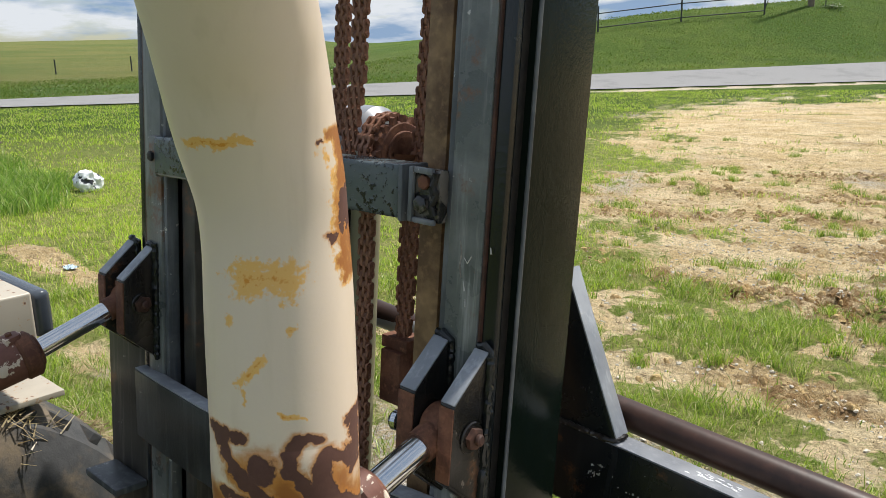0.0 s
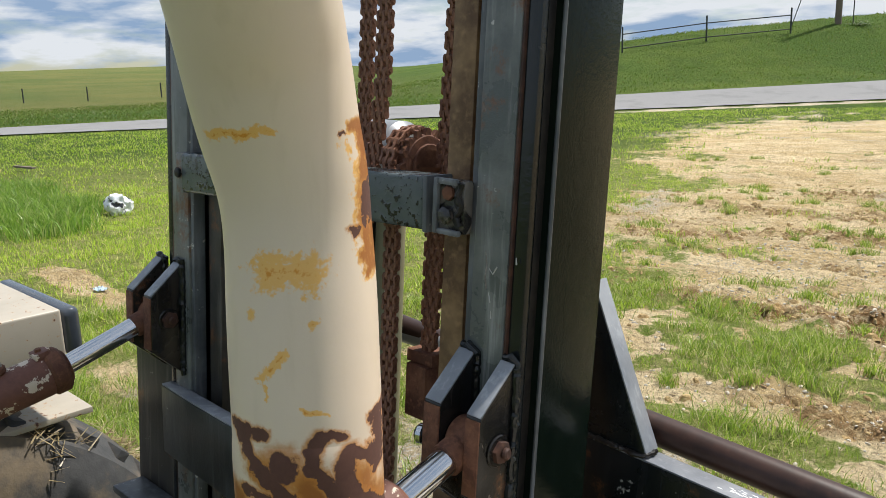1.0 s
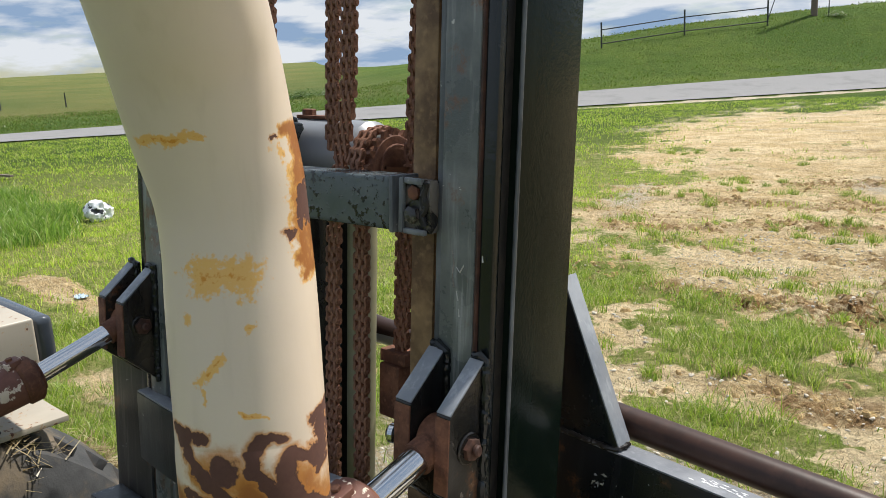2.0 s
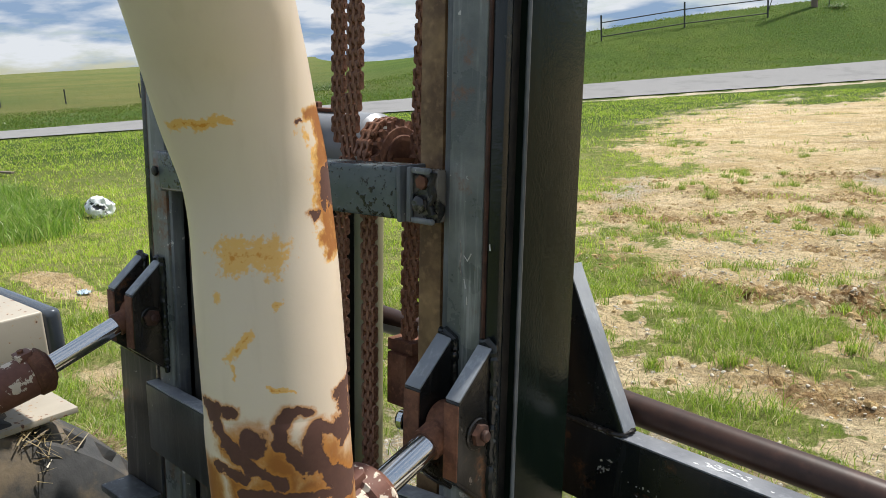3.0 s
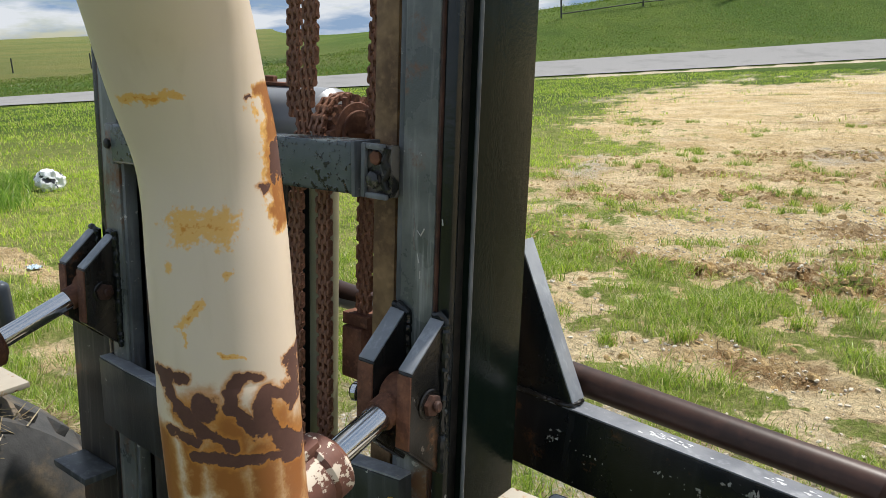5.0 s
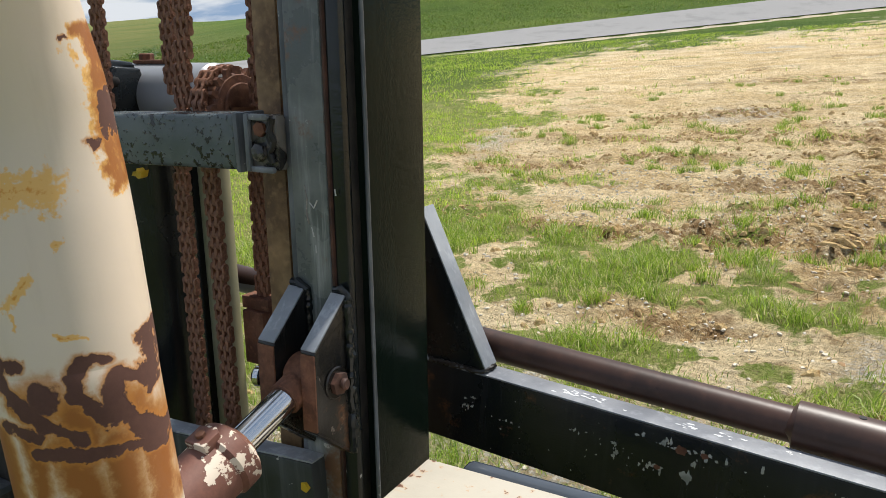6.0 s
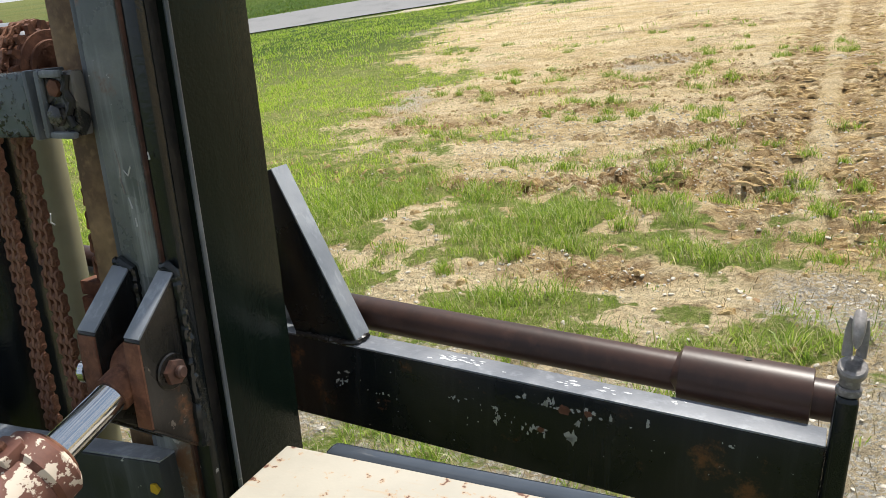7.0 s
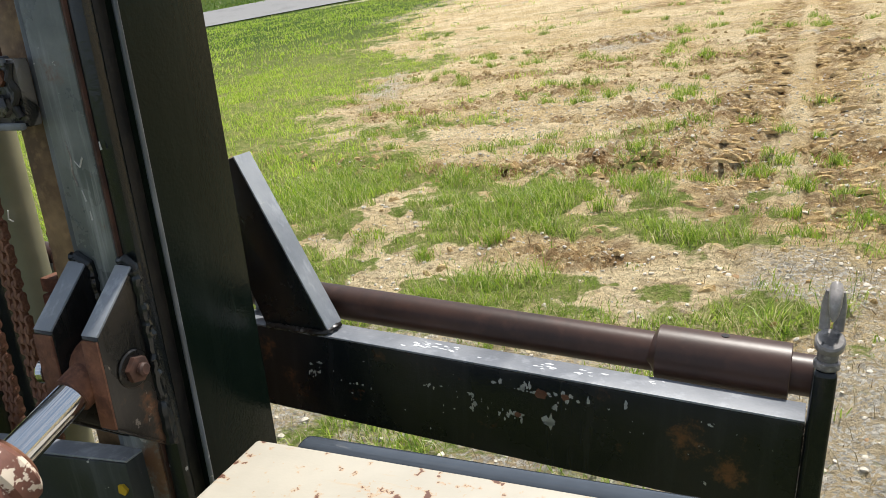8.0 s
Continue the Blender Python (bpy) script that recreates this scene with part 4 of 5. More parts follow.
def arc_yz(x, cy, cz, r, a0, a1, n=10):
    return [(x, cy + r * math.cos(radians(a0 + (a1 - a0) * i / n)), cz + r * math.sin(radians(a0 + (a1 - a0) * i / n))) for i in range(n + 1)]


chain_on([(-0.382, 0.100, -0.42), (-0.380, 0.100, 0.20), (-0.345, 0.098, 0.42), (-0.337, 0.098, 0.95)])
chain_on([(-0.440, 0.150, 0.340), (-0.434, 0.150, 0.95)])
chain_on([(-0.312, 0.100, -0.42), (-0.314, 0.096, 0.300)] + arc_yz(-0.326, 0.147, 0.314, 0.052, 180, 0, 14) + [(-0.328, 0.199, 0.05)])
chain_on([(-0.282, 0.150, 0.00), (-0.270, 0.158, 0.34), (-0.252, 0.165, 0.95)])
chain_on([(-0.252, 0.172, 0.00), (-0.238, 0.180, 0.34), (-0.222, 0.185, 0.95)])
chain_on([(mirror_x(-0.305), 0.13, 0.30), (mirror_x(-0.305), 0.13, 0.95)])


# ---- the carriage with its side arm ----
def build_carriage():
    car = thing("fork_carriage", "black steel side arm with chipped paint and rusty fork shaft", "fork carriage", at=ARM)
    beam = part("beam", box(-0.30, 0.6180, 0.262, 0.301, -0.1930, -0.0735, 0.003), M_BEAM, car, "black beam with chipped paint")
    part("top_flange", box(-0.30, 0.6175, 0.2615, 0.3015, -0.0730, -0.0700, 0.001), M_FLANGE, beam, "worn grey top face with sky tint painted in")
    rnd = random.Random(11)
    for cx, cz, sx, sz, n, big in ((0.381, -0.169, 0.003, 0.003, 4, 0.0095), (0.388, -0.138, 0.002, 0.007, 5, 0.0035), (0.382, -0.119, 0.030, 0.005, 20, 0.0046), (0.348, -0.116, 0.008, 0.005, 8, 0.0048), (0.281, -0.162, 0.0022, 0.011, 11, 0.0045),
                                   (0.336, -0.168, 0.012, 0.005, 12, 0.0045), (0.055, -0.162, 0.010, 0.010, 10, 0.0035), (0.118, -0.172, 0.010, 0.008, 7, 0.0028), (0.235, -0.147, 0.016, 0.003, 7, 0.0022), (0.25, -0.165, 0.13, 0.03, 22, 0.0012), (0.48, -0.16, 0.09, 0.03, 12, 0.0010)):
        for _ in range(n):
            x, z, s = cx - 0.033 + rnd.gauss(0, sx), -0.0735 + (cz + 0.092 + rnd.gauss(0, sz)) * 0.76, big * rnd.uniform(0.3, 1.1)
            if not -0.186 < z < -0.080:
                continue
            st, tip = rnd.uniform(0.5, 1.5), rnd.uniform(-0.6, 0.6)
            out = [(x + s * st * rnd.uniform(0.3, 1.0) * math.cos(q * math.pi / 7), z + s / st * rnd.uniform(0.3, 1.0) * math.sin(q * math.pi / 7 + tip * 0.3)) for q in range(14)]
            part("bare_chip", solid(out, "y", 0.2615, 0.2624), M_WHITE, beam, "bare metal chip", False)
    for x, z, s in ((0.335, -0.096, 0.0090), (0.365, -0.094, 0.006), (0.307, -0.130, 0.005)):
        out = [(x + s * rnd.uniform(0.6, 1.0) * math.cos(q * math.pi / 8), z + s * rnd.uniform(0.5, 0.9) * math.sin(q * math.pi / 8)) for q in range(16)]
        part("rust_chip", solid(out, "y", 0.2612, 0.2624), M_RUST, beam, "brown rust spot", False)
    for cx, n in ((0.205, 16), (0.245, 10), (0.36, 8), (0.41, 6)):
        for _ in range(n):
            x, y, s = cx - 0.026 + rnd.gauss(0, 0.016), 0.281 + rnd.gauss(0, 0.007), 0.0030 * rnd.uniform(0.4, 1.2)
            if abs(y - 0.2815) > 0.015:
                continue
            out = [(x + s * 2.0 * rnd.uniform(0.35, 1.0) * math.cos(q * math.pi / 6), y + s * 0.6 * rnd.uniform(0.35, 1.0) * math.sin(q * math.pi / 6)) for q in range(12)]
            part("bare_chip", solid(out, "z", -0.0703, -0.0696), M_CHIP, beam, "", False)
    gus = part("gusset", solid([(-0.055, -0.070), (0.032, -0.070), (0.043, -0.0645), (-0.078, 0.160), (-0.100, 0.152), (-0.100, 0.040)], "y", 0.264, 0.2995, 0.002), M_BLACK, car, "black triangular gusset")
    # gusset slope gets the same painted sky sheen
    part("worn_sheen_slope", solid([(0.0415, -0.0640), (0.0442, -0.0630), (-0.0765, 0.1612), (-0.0792, 0.1602)], "y", 0.2650, 0.2985, 0.0008), M_SLOPE, gus, "dusty worn sloping edge with sky sheen painted in")
    part("weld_bead", weld([(-0.050, 0.2625, -0.069), (0.030, 0.2625, -0.068), (0.043, 0.266, -0.066), (0.045, 0.297, -0.066)], 0.0045, 9), M_CLEVIS, gus)
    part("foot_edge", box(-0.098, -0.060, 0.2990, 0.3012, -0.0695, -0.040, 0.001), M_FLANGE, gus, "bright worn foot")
    shaft = part("fork_shaft", rod((-0.90, 0.338, -0.0555), (0.628, 0.338, -0.0555), 0.0235, 40, 0.002), M_SHAFT, car, "brown steel fork shaft")
    col = part("collar", ring_about((0.455, 0.338, -0.0550), (0.599, 0.338, -0.0550), 0.0325, 0.0240, 44, 0.001), M_SHAFT, car, "brown tube collar")
    part("set_hole", rod((0.528, 0.338, -0.029), (0.528, 0.338, -0.0220), 0.0045, 14), M_DARK, col)
    post = part("end_post", box(0.6185, 0.6410, 0.255, 0.283, -0.36, -0.0095, 0.006, 3), M_BLACK, car, "black end post")
    cx, cy, cz = 0.630, 0.269, -0.0100
    part("neck", merge(rod((cx, cy, cz), (cx, cy, cz + 0.010), 0.0125, 24, 0.002), rod((cx, cy, cz + 0.009), (cx, cy - 0.001, cz + 0.024), 0.0100, 24, 0.002)), M_IRON, post, "worn steel neck")
    tilt = Vector((0, -0.52, 0.85)).normalized()
    mid = Vector((cx, cy - 0.004, cz + 0.030))
    part("eye", ring_about(mid - tilt * 0.006, mid + tilt * 0.006, 0.0140, 0.0078, 28, 0.0020), M_IRON, post, "worn steel eye")
    for sx in (-1, 1):
        part("hook_cheek", sweep([(cx + sx * 0.0062, cy + 0.009, cz + 0.038), (cx + sx * 0.0068, cy + 0.012, cz + 0.050), (cx + sx * 0.0064, cy + 0.014, cz + 0.064), (cx + sx * 0.0045, cy + 0.014, cz + 0.078)],
                                 [0.0052, 0.0050, 0.0052, 0.0045], 14), M_IRON, post, "worn steel hook cheek")
    part("hook_tip", sweep([(cx, cy + 0.017, cz + 0.082), (cx, cy + 0.012, cz + 0.084), (cx, cy + 0.004, cz + 0.079), (cx, cy - 0.003, cz + 0.070), (cx, cy - 0.008, cz + 0.060), (cx, cy - 0.010, cz + 0.055)],
                           [0.003, 0.0058, 0.0066, 0.0060, 0.0040, 0.0012], 18), M_IRON, post, "polished pointed hook tip")
    return car


build_carriage()


# ---- tilt cylinders ----
def build_tilt(x, z, gland, tail, fat=1.0, crust=M_RUST):
    pin = MAST @ Vector((x, 0.0, z))
    g, t = Vector(gland), Vector(tail)
    d = (pin - g).normalized()
    cyl = thing("tilt_cylinder", "rusty cream tilt cylinder with bright chrome rod", "hydraulic cylinder", "tilt cylinders")
    part("chrome_rod", rod(g - d * 0.02, pin - d * 0.028, 0.0178, 40), M_CHROME, cyl, "bright chrome rod")
    part("rod_eye", merge(rod(pin + Vector((-0.0185, 0, 0)), pin + Vector((0.0185, 0, 0)), 0.029, 32, 0.004), rod(pin - d * 0.045, pin, 0.0215, 24)), M_RUST, cyl, "rust-brown rod eye")
    dn = (g - t).normalized()
    body = part("barrel", rod(t, g - dn * 0.028, 0.0375 * fat, 40, 0.003), M_CREAM_RUST, cyl, "flaking cream barrel")
    gl = part("gland", rod(g - dn * 0.030, g, 0.0415 * fat, 40, 0.005), crust, cyl, "rusty gland ring")
    part("lip", ring_about(g, g + dn * 0.006, 0.030, 0.0185, 32, 0.002), M_RUST, gl)
    side = dn.cross(Vector((1, 0, 0))).normalized()
    if side.z < 0:
        side = -side
    lug = g - dn * 0.03 + side * 0.036 * fat
    part("lug", solid([(-0.016, -0.012), (0.016, -0.012), (0.016, 0.012), (0.006, 0.018), (-0.016, 0.014)], "z", -0.006, 0.010, 0.003), M_CREAM_RUST, cyl).matrix_local = \
        Matrix.Translation(lug) @ Matrix(((1, 0, 0), (0, dn.y, side.y), (0, dn.z, side.z))).to_4x4()
    part("lug_bolt", hexnut(lug + side * 0.010, side, 0.006, 0.005), M_RUST, cyl)
    port = g - dn * 0.10 + side * 0.036 * fat
    boss = part("port_boss", rod(port, port + side * 0.014, 0.015, 18, 0.003), M_RUST, cyl, "rusty hydraulic port")
    part("port_nut", hexnut(port + side * 0.0135, side, 0.0125, 0.012), M_IRON, boss)
    part("hose_elbow", sweep([port + side * 0.025, port + side * 0.042, port + side * 0.050 - dn * 0.006, port + side * 0.053 - dn * 0.018, port + side * 0.053 - dn * 0.090], [0.0085, 0.0085, 0.0085, 0.0090, 0.0090], 18), M_DARK, boss, "dark hose elbow")
    return cyl


build_tilt(-0.0645, 0.001, (-0.068, -0.085, -0.026), (-0.068, -0.62, -0.170), 1.02, M_CREAM_RUST)
build_tilt(-0.846, -0.010, (-0.864, -0.150, -0.030), (-0.880, -0.62, -0.125))


# ---- the cream roll-bar post ----
def smooth_path(ctrl, n=14):
    pts = []
    c = [Vector(ctrl[0]) * 2 - Vector(ctrl[1])] + [Vector(p) for p in ctrl] + [Vector(ctrl[-1]) * 2 - Vector(ctrl[-2])]
    for i in range(1, len(c) - 2):
        for k in range(n):
            t = k / n
            a, b, d, e = c[i - 1], c[i], c[i + 1], c[i + 2]
            pts.append(0.5 * ((2 * b) + (d - a) * t + (2 * a - 5 * b + 4 * d - e) * t * t + (3 * b - a - 3 * d + e) * t ** 3))
    pts.append(c[-2])
    return pts


def build_post():
    post = thing("roll_bar_post", "bent cream-painted tube post with rust patches", "roll bar")
    ctrl = [(0.262, -0.427, -0.55), (0.2605, -0.4235, 0.1), (0.2581, -0.4206, 0.2543), (0.2563, -0.418, 0.285), (0.2534, -0.4151, 0.3149), (0.2508, -0.4122, 0.3443), (0.249, -0.4102, 0.3736), (0.2483, -0.4109, 0.4028), (0.2486, -0.4167, 0.4314), (0.2533, -0.4241, 0.4585), (0.2627, -0.4344, 0.483), (0.28, -0.455, 0.53), (0.315, -0.5, 0.62), (0.37, -0.575, 0.92), (0.4, -0.63, 1.25)]
    path = smooth_path(ctrl)
    rad = [0.0362 - 0.0012 * math.exp(-((p.z - 0.385) / 0.030) ** 2) + 0.0010 * math.exp(-((p.z - 0.45) / 0.03) ** 2) for p in path]
    part("tube", sweep(path, rad, 64), M_POSTCREAM, post, "cream enamel tube with orange and brown rust")
    part("foot", box(0.20, 0.325, -0.490, -0.366, -0.60, -0.55, 0.004), M_CREAM, post)
    return post


build_post()


# ---- housings beside the mast ----
def build_housing(x0, x1, y0, y1, z1, h, label, enamel, t0=0.045, t1=-0.02, deep=0.030, soft=0.012):
    hs = thing("lamp_housing", label, "lamp housing", "lamp housings")
    body = part("shell", box(x0, x1, y0, y1, z1 - h, z1, 0.006, 3), enamel, hs, "chipped cream sheet-metal shell")
    part("front_trim", box(x0 + t0, x1 + t1, y1 + 0.002, y1 + deep, z1 - h * 0.95, z1 - 0.004, soft, 4), M_GLOSS, hs, "dark glossy front trim")
    return hs


build_housing(0.055, 0.62, -0.36, 0.106, -0.110, 0.075, "cream housing with small rust chips, glossy front edge", M_CREAM_HOOD)
build_housing(-1.56, -1.10, -0.56, -0.062, 0.012, 0.11, "cream housing with a glossy dark-blue lamp at its front", M_CREAM_DULL, 0.05, -0.010, 0.042, 0.018)


def build_deck():
    d = thing("fender_plate", "cream steel fender plate over the muddy tyre", "fender")
    part("plate", box(-1.42, -1.140, -0.55, -0.010, -0.240, -0.227, 0.002), M_CREAM_DULL, d)
    part("stay", box(-1.30, -1.20, -0.30, -0.24, -0.42, -0.2405, 0.002), M_CREAM_DULL, d)
    return d


build_deck()


# ---- wheel ----
def build_wheel():
    c, R = Vector((-1.30, -0.384, -0.764)), 0.60
    w = thing("front_wheel", "worn muddy rubber tyre with dry grass stuck on", "wheel")
    prof = [(-0.20, 0.30), (-0.215, 0.42), (-0.20, 0.50), (-0.165, 0.555), (-0.08, 0.585), (0.0, 0.590), (0.08, 0.585), (0.165, 0.555), (0.20, 0.50), (0.215, 0.42), (0.20, 0.30)]
    bm = bmesh.new()
    n, rings = 96, []
    for k in range(n):
        a = 2 * math.pi * k / n
        rings.append([bm.verts.new((c.x + px, c.y + pr * math.cos(a) * R / 0.59, c.z + pr * math.sin(a) * R / 0.59)) for px, pr in prof])
    for k in range(n):
        r0, r1 = rings[k], rings[(k + 1) % n]
        for i in range(len(prof) - 1):
            bm.faces.new((r0[i], r0[i + 1], r1[i + 1], r1[i]))
    bmesh.ops.recalc_face_normals(bm, faces=bm.faces)
    tyre = part("tyre", bm, M_RUBBER, w, "muddy worn tyre")
    part("rim", ring_about((c.x - 0.16, c.y, c.z), (c.x + 0.16, c.y, c.z), 0.305, 0.20, 48, 0.01), M_CREAM_RUST, w)
    part("hub", rod((c.x - 0.1, c.y, c.z), (c.x + 0.12, c.y, c.z), 0.21, 40, 0.01), M_CREAM_RUST, w)
    lug = link_mesh("lug", solid([(-0.062, -0.010), (0.062, 0.016), (0.062, 0.042), (-0.062, 0.016)], "z", -0.055, -0.006, 0.006), M_RUBBER, True)
    for k in range(44):
        for s in (1, -1):
            a = 2 * math.pi * (k + (0.5 if s > 0 else 0)) / 44
            m = Matrix.Translation((c.x + s * 0.082, c.y, c.z)) @ Matrix.Rotation(a, 4, "X") @ Matrix.Translation((0, 0, R)) @ Matrix.Diagonal((s, 1, 1, 1))
            piece("lug", lug, tyre, m)
    rnd = random.Random(77)
    verts, faces = [], []
    for _ in range(58):
        a0, x0 = radians(rnd.uniform(25, 125)), rnd.uniform(-0.12, 0.195)
        for _ in range(rnd.choice((3, 6, 16, 26))):
            a, x = a0 + rnd.gauss(0, 0.028), x0 + rnd.gauss(0, 0.014)
            r = R + 0.004 - 0.034 * (min(abs(x), 0.165) / 0.165) ** 2 - 1.6 * max(0.0, abs(x) - 0.165) + rnd.uniform(0.0, 0.010)
            p = c + Vector((x, r * math.cos(a), r * math.sin(a)))
            d = Vector((rnd.gauss(0, 1), rnd.gauss(0, 1), rnd.gauss(0, 0.5))).normalized() * rnd.uniform(0.010, 0.040)
            side = d.cross(Vector((0.3, math.cos(a), math.sin(a)))).normalized() * 0.0019
            o = len(verts)
            verts.extend([tuple(p - d - side), tuple(p - d + side), tuple(p + d + side * 0.4 + Vector((0, 0, 0.006))), tuple(p + d - side * 0.4 + Vector((0, 0, 0.006)))])
            faces.append((o, o + 1, o + 2, o + 3))
    me = bpy.data.meshes.new("dry_grass")
    me.from_pydata(verts, [], faces)
    me.materials.append(M_STRAW)
    tagged(new("dry_grass", me), "dry grass bits stuck to the muddy tyre", kind="stuff").parent = w
    return w


build_wheel()

# ---- far fences and pole ----
def far_point(az, dist):
    return Vector((EYE_XY[0] + dist * math.sin(radians(az)), EYE_XY[1] + dist * math.cos(radians(az))))


def build_gate():
    g = thing("pipe_gate", "dark steel pipe fence panel on the hilltop", "fence")
    posts = []
    for az, d in ((-32.1, 53.0), (-26.7, 54.5), (-21.6, 57.0)):
        p = far_point(az, d)
        z = base_height(p.x, p.y)
        posts.append((p, z))
        part("post", rod((p.x, p.y, z - 0.3), (p.x, p.y, z + 1.55), 0.055, 10), M_POST, g)
    seq = posts
    for (p, z), (q, w) in zip(seq, seq[1:]):
        for h in (0.25, 1.10):
            part("rail", rod((p.x, p.y, z + h), (q.x, q.y, w + h), 0.035, 8), M_POST, g)
    p, z = posts[2]
    part("brace", rod((p.x, p.y, z + 0.3), (p.x + 0.5, p.y + 0.3, z + 2.2), 0.03, 8), M_POST, g)
    return g


build_gate()


def build_pole():
    p = far_point(-18.9, 60.0)
    z = base_height(p.x, p.y)
    t = thing("utility_pole", "weathered wooden utility pole on the hilltop", "pole")
    part("shaft", sweep([(p.x, p.y, z - 0.4), (p.x, p.y, z + 4), (p.x, p.y, z + 9)], [0.21, 0.18, 0.14], 16), M_WOOD, t)
    part("conduit", rod((p.x + 0.85, p.y + 0.2, z - 0.3), (p.x + 0.85, p.y + 0.2, z + 6), 0.035, 8), M_POST, t)


build_pole()
for az, d, h in ((-71.6, 78, 1.2), (-67.9, 76, 1.2), (-63.4, 75, 1.25), (-75.5, 80, 1.2), (-59.0, 76, 1.2)):
    p = far_point(az, d)
    z = base_height(p.x, p.y)
    t = thing("fence_post", "thin dark fence post in the pasture", "fence post", "pasture fence posts")
    part("post", rod((p.x, p.y, z - 0.3), (p.x, p.y, z + h), 0.06, 8), M_POST, t)

# ---- grass, straw and stones ----
def blades(name, label, material, spots, seed):
    """One mesh of thin bent blades. spots: arrays of x, y, z, height, width, lean."""
    rng = np.random.default_rng(seed)
    x, y, z, h, w, lean = spots
    n = len(x)
    turn = rng.uniform(0, 2 * np.pi, n)
    cx, cy = np.cos(turn), np.sin(turn)
    ld = rng.uniform(0, 2 * np.pi, n)
    lx, ly = np.cos(ld) * lean * h, np.sin(ld) * lean * h
    v = np.empty((n, 5, 3))
    for k, (f, wf, lf) in enumerate(((0, 1, 0), (0, -1, 0), (0.55, 0.75, 0.35), (0.55, -0.75, 0.35), (1, 0, 1))):
        v[:, k, 0] = x + cx * w * wf * 0.5 + lx * lf
        v[:, k, 1] = y + cy * w * wf * 0.5 + ly * lf
        v[:, k, 2] = z + h * f * np.sqrt(np.maximum(0.05, 1 - (lean * lf) ** 2 * 0.5)) - (0.01 if f == 0 else 0)
    base = np.arange(n)[:, None] * 5
    quads = base + np.array([0, 1, 3, 2])
    tris = base + np.array([2, 3, 4])
    me = bpy.data.meshes.new(name)
    me.vertices.add(n * 5)
    me.vertices.foreach_set("co", v.reshape(-1))
    me.loops.add(n * 7)
    loops = np.concatenate([quads, tris], axis=1).reshape(-1)
    me.loops.foreach_set("vertex_index", loops.astype(np.int32))
    me.polygons.add(n * 2)
    starts = (np.arange(n)[:, None] * 7 + np.array([0, 4])).reshape(-1)
    me.polygons.foreach_set("loop_start", starts.astype(np.int32))
    me.update(calc_edges=True)
    me.materials.append(material)
    return tagged(new(name, me), label, "grass", kind="stuff")


def scatter(r0, r1, count, accept, az0=-96, az1=14, seed=1):
    """Points over a sector of the ground, kept where accept() says so."""
    rnd = random.Random(seed)
    out = []
    for _ in range(count):
        r = math.sqrt(rnd.uniform(r0 * r0, r1 * r1))
        a = radians(rnd.uniform(az0, az1))
        x, y = EYE_XY[0] + r * math.sin(a), EYE_XY[1] + r * math.cos(a)
        k = accept(x, y, rnd)
        if k:
            out.append((x, y, k, rnd.random()))
    return out


def tuft(points, per, spread, hgt, wid, lean, seed):
    rng = np.random.default_rng(seed)
    xs, ys, zs, hs, ws, ls = [], [], [], [], [], []
    for x, y, k, q in points:
        n = max(2, int(per * (0.5 + q)))
        dx, dy = rng.normal(0, spread * (0.6 + 0.8 * q), n), rng.normal(0, spread * (0.6 + 0.8 * q), n)
        z = height(x, y)
        size = k * (0.65 + 0.7 * q)
        xs.append(x + dx), ys.append(y + dy), zs.append(np.full(n, z))
        hs.append(hgt * size * rng.uniform(0.45, 1.1, n)), ws.append(wid * rng.uniform(0.7, 1.3, n)), ls.append(rng.uniform(lean * 0.3, lean, n))
    return [np.concatenate(a) for a in (xs, ys, zs, hs, ws, ls)]


def turf(limit, power=1.0):
    def accept(x, y, rnd):
        g = max(0.0, min(1.0, 1 - soil_at(x, y)))
        k = sstep(-0.25, 0.45, clumpiness(x, y))
        return (0.45 + 0.95 * k) if rnd.random() < max(limit, g ** power * (0.10 + 1.0 * k)) else 0
    return accept


def on_yard(x, y, rnd):
    """Small sparse blades in the bare dirt, in loose groups."""
    return 0.7 if soil_at(x, y) > 0.4 and fbm(x + 5, y * 1.4, 0.9) + 0.6 * fbm(x, y, 3.0) + rnd.uniform(-0.25, 0.25) - 0.3 * sstep(-1.5, 0.5, x) > 0.20 else 0


def clump_spots(seed):
    """Separate thick tufts on the yard, each a ring of many blades."""
    rnd = random.Random(seed)
    heads = [(-2.1, 5.49, 0.18), (-1.55, 5.41, 0.15), (-3.1, 6.57, 0.16), (-3.17, 9.64, 0.22), (-0.66, 4.46, 0.24), (-0.21, 4.64, 0.12), (-2.67, 4.19, 0.20), (-3.56, 6.13, 0.14), (-1.05, 4.28, 0.18), (-2.5, 7.6, 0.12), (0.42, 3.75, 0.14)]
    for _ in range(420):
        r, a = 4.5 + 12 * rnd.random() ** 1.2, radians(rnd.uniform(-52, 8))
        x, y = EYE_XY[0] + r * math.sin(a), EYE_XY[1] + r * math.cos(a)
        if soil_at(x, y) > 0.5 and fbm(x, y * 1.3, 0.7) + rnd.uniform(-0.35, 0.35) - 0.25 * sstep(-1.0, 0.6, x) > 0.02:
            heads.append((x, y, rnd.uniform(0.03, 0.13) * (1 + 0.03 * r)))
    out = []
    for x, y, s in heads:
        for _ in range(int(7 + 90 * s)):
            a, q = rnd.uniform(0, 6.3), abs(rnd.gauss(0, 0.55))
            out.append((x + s * q * 1.25 * math.cos(a), y + s * q * 0.8 * math.sin(a), 0.65 + 2.2 * s, rnd.random()))
    return out


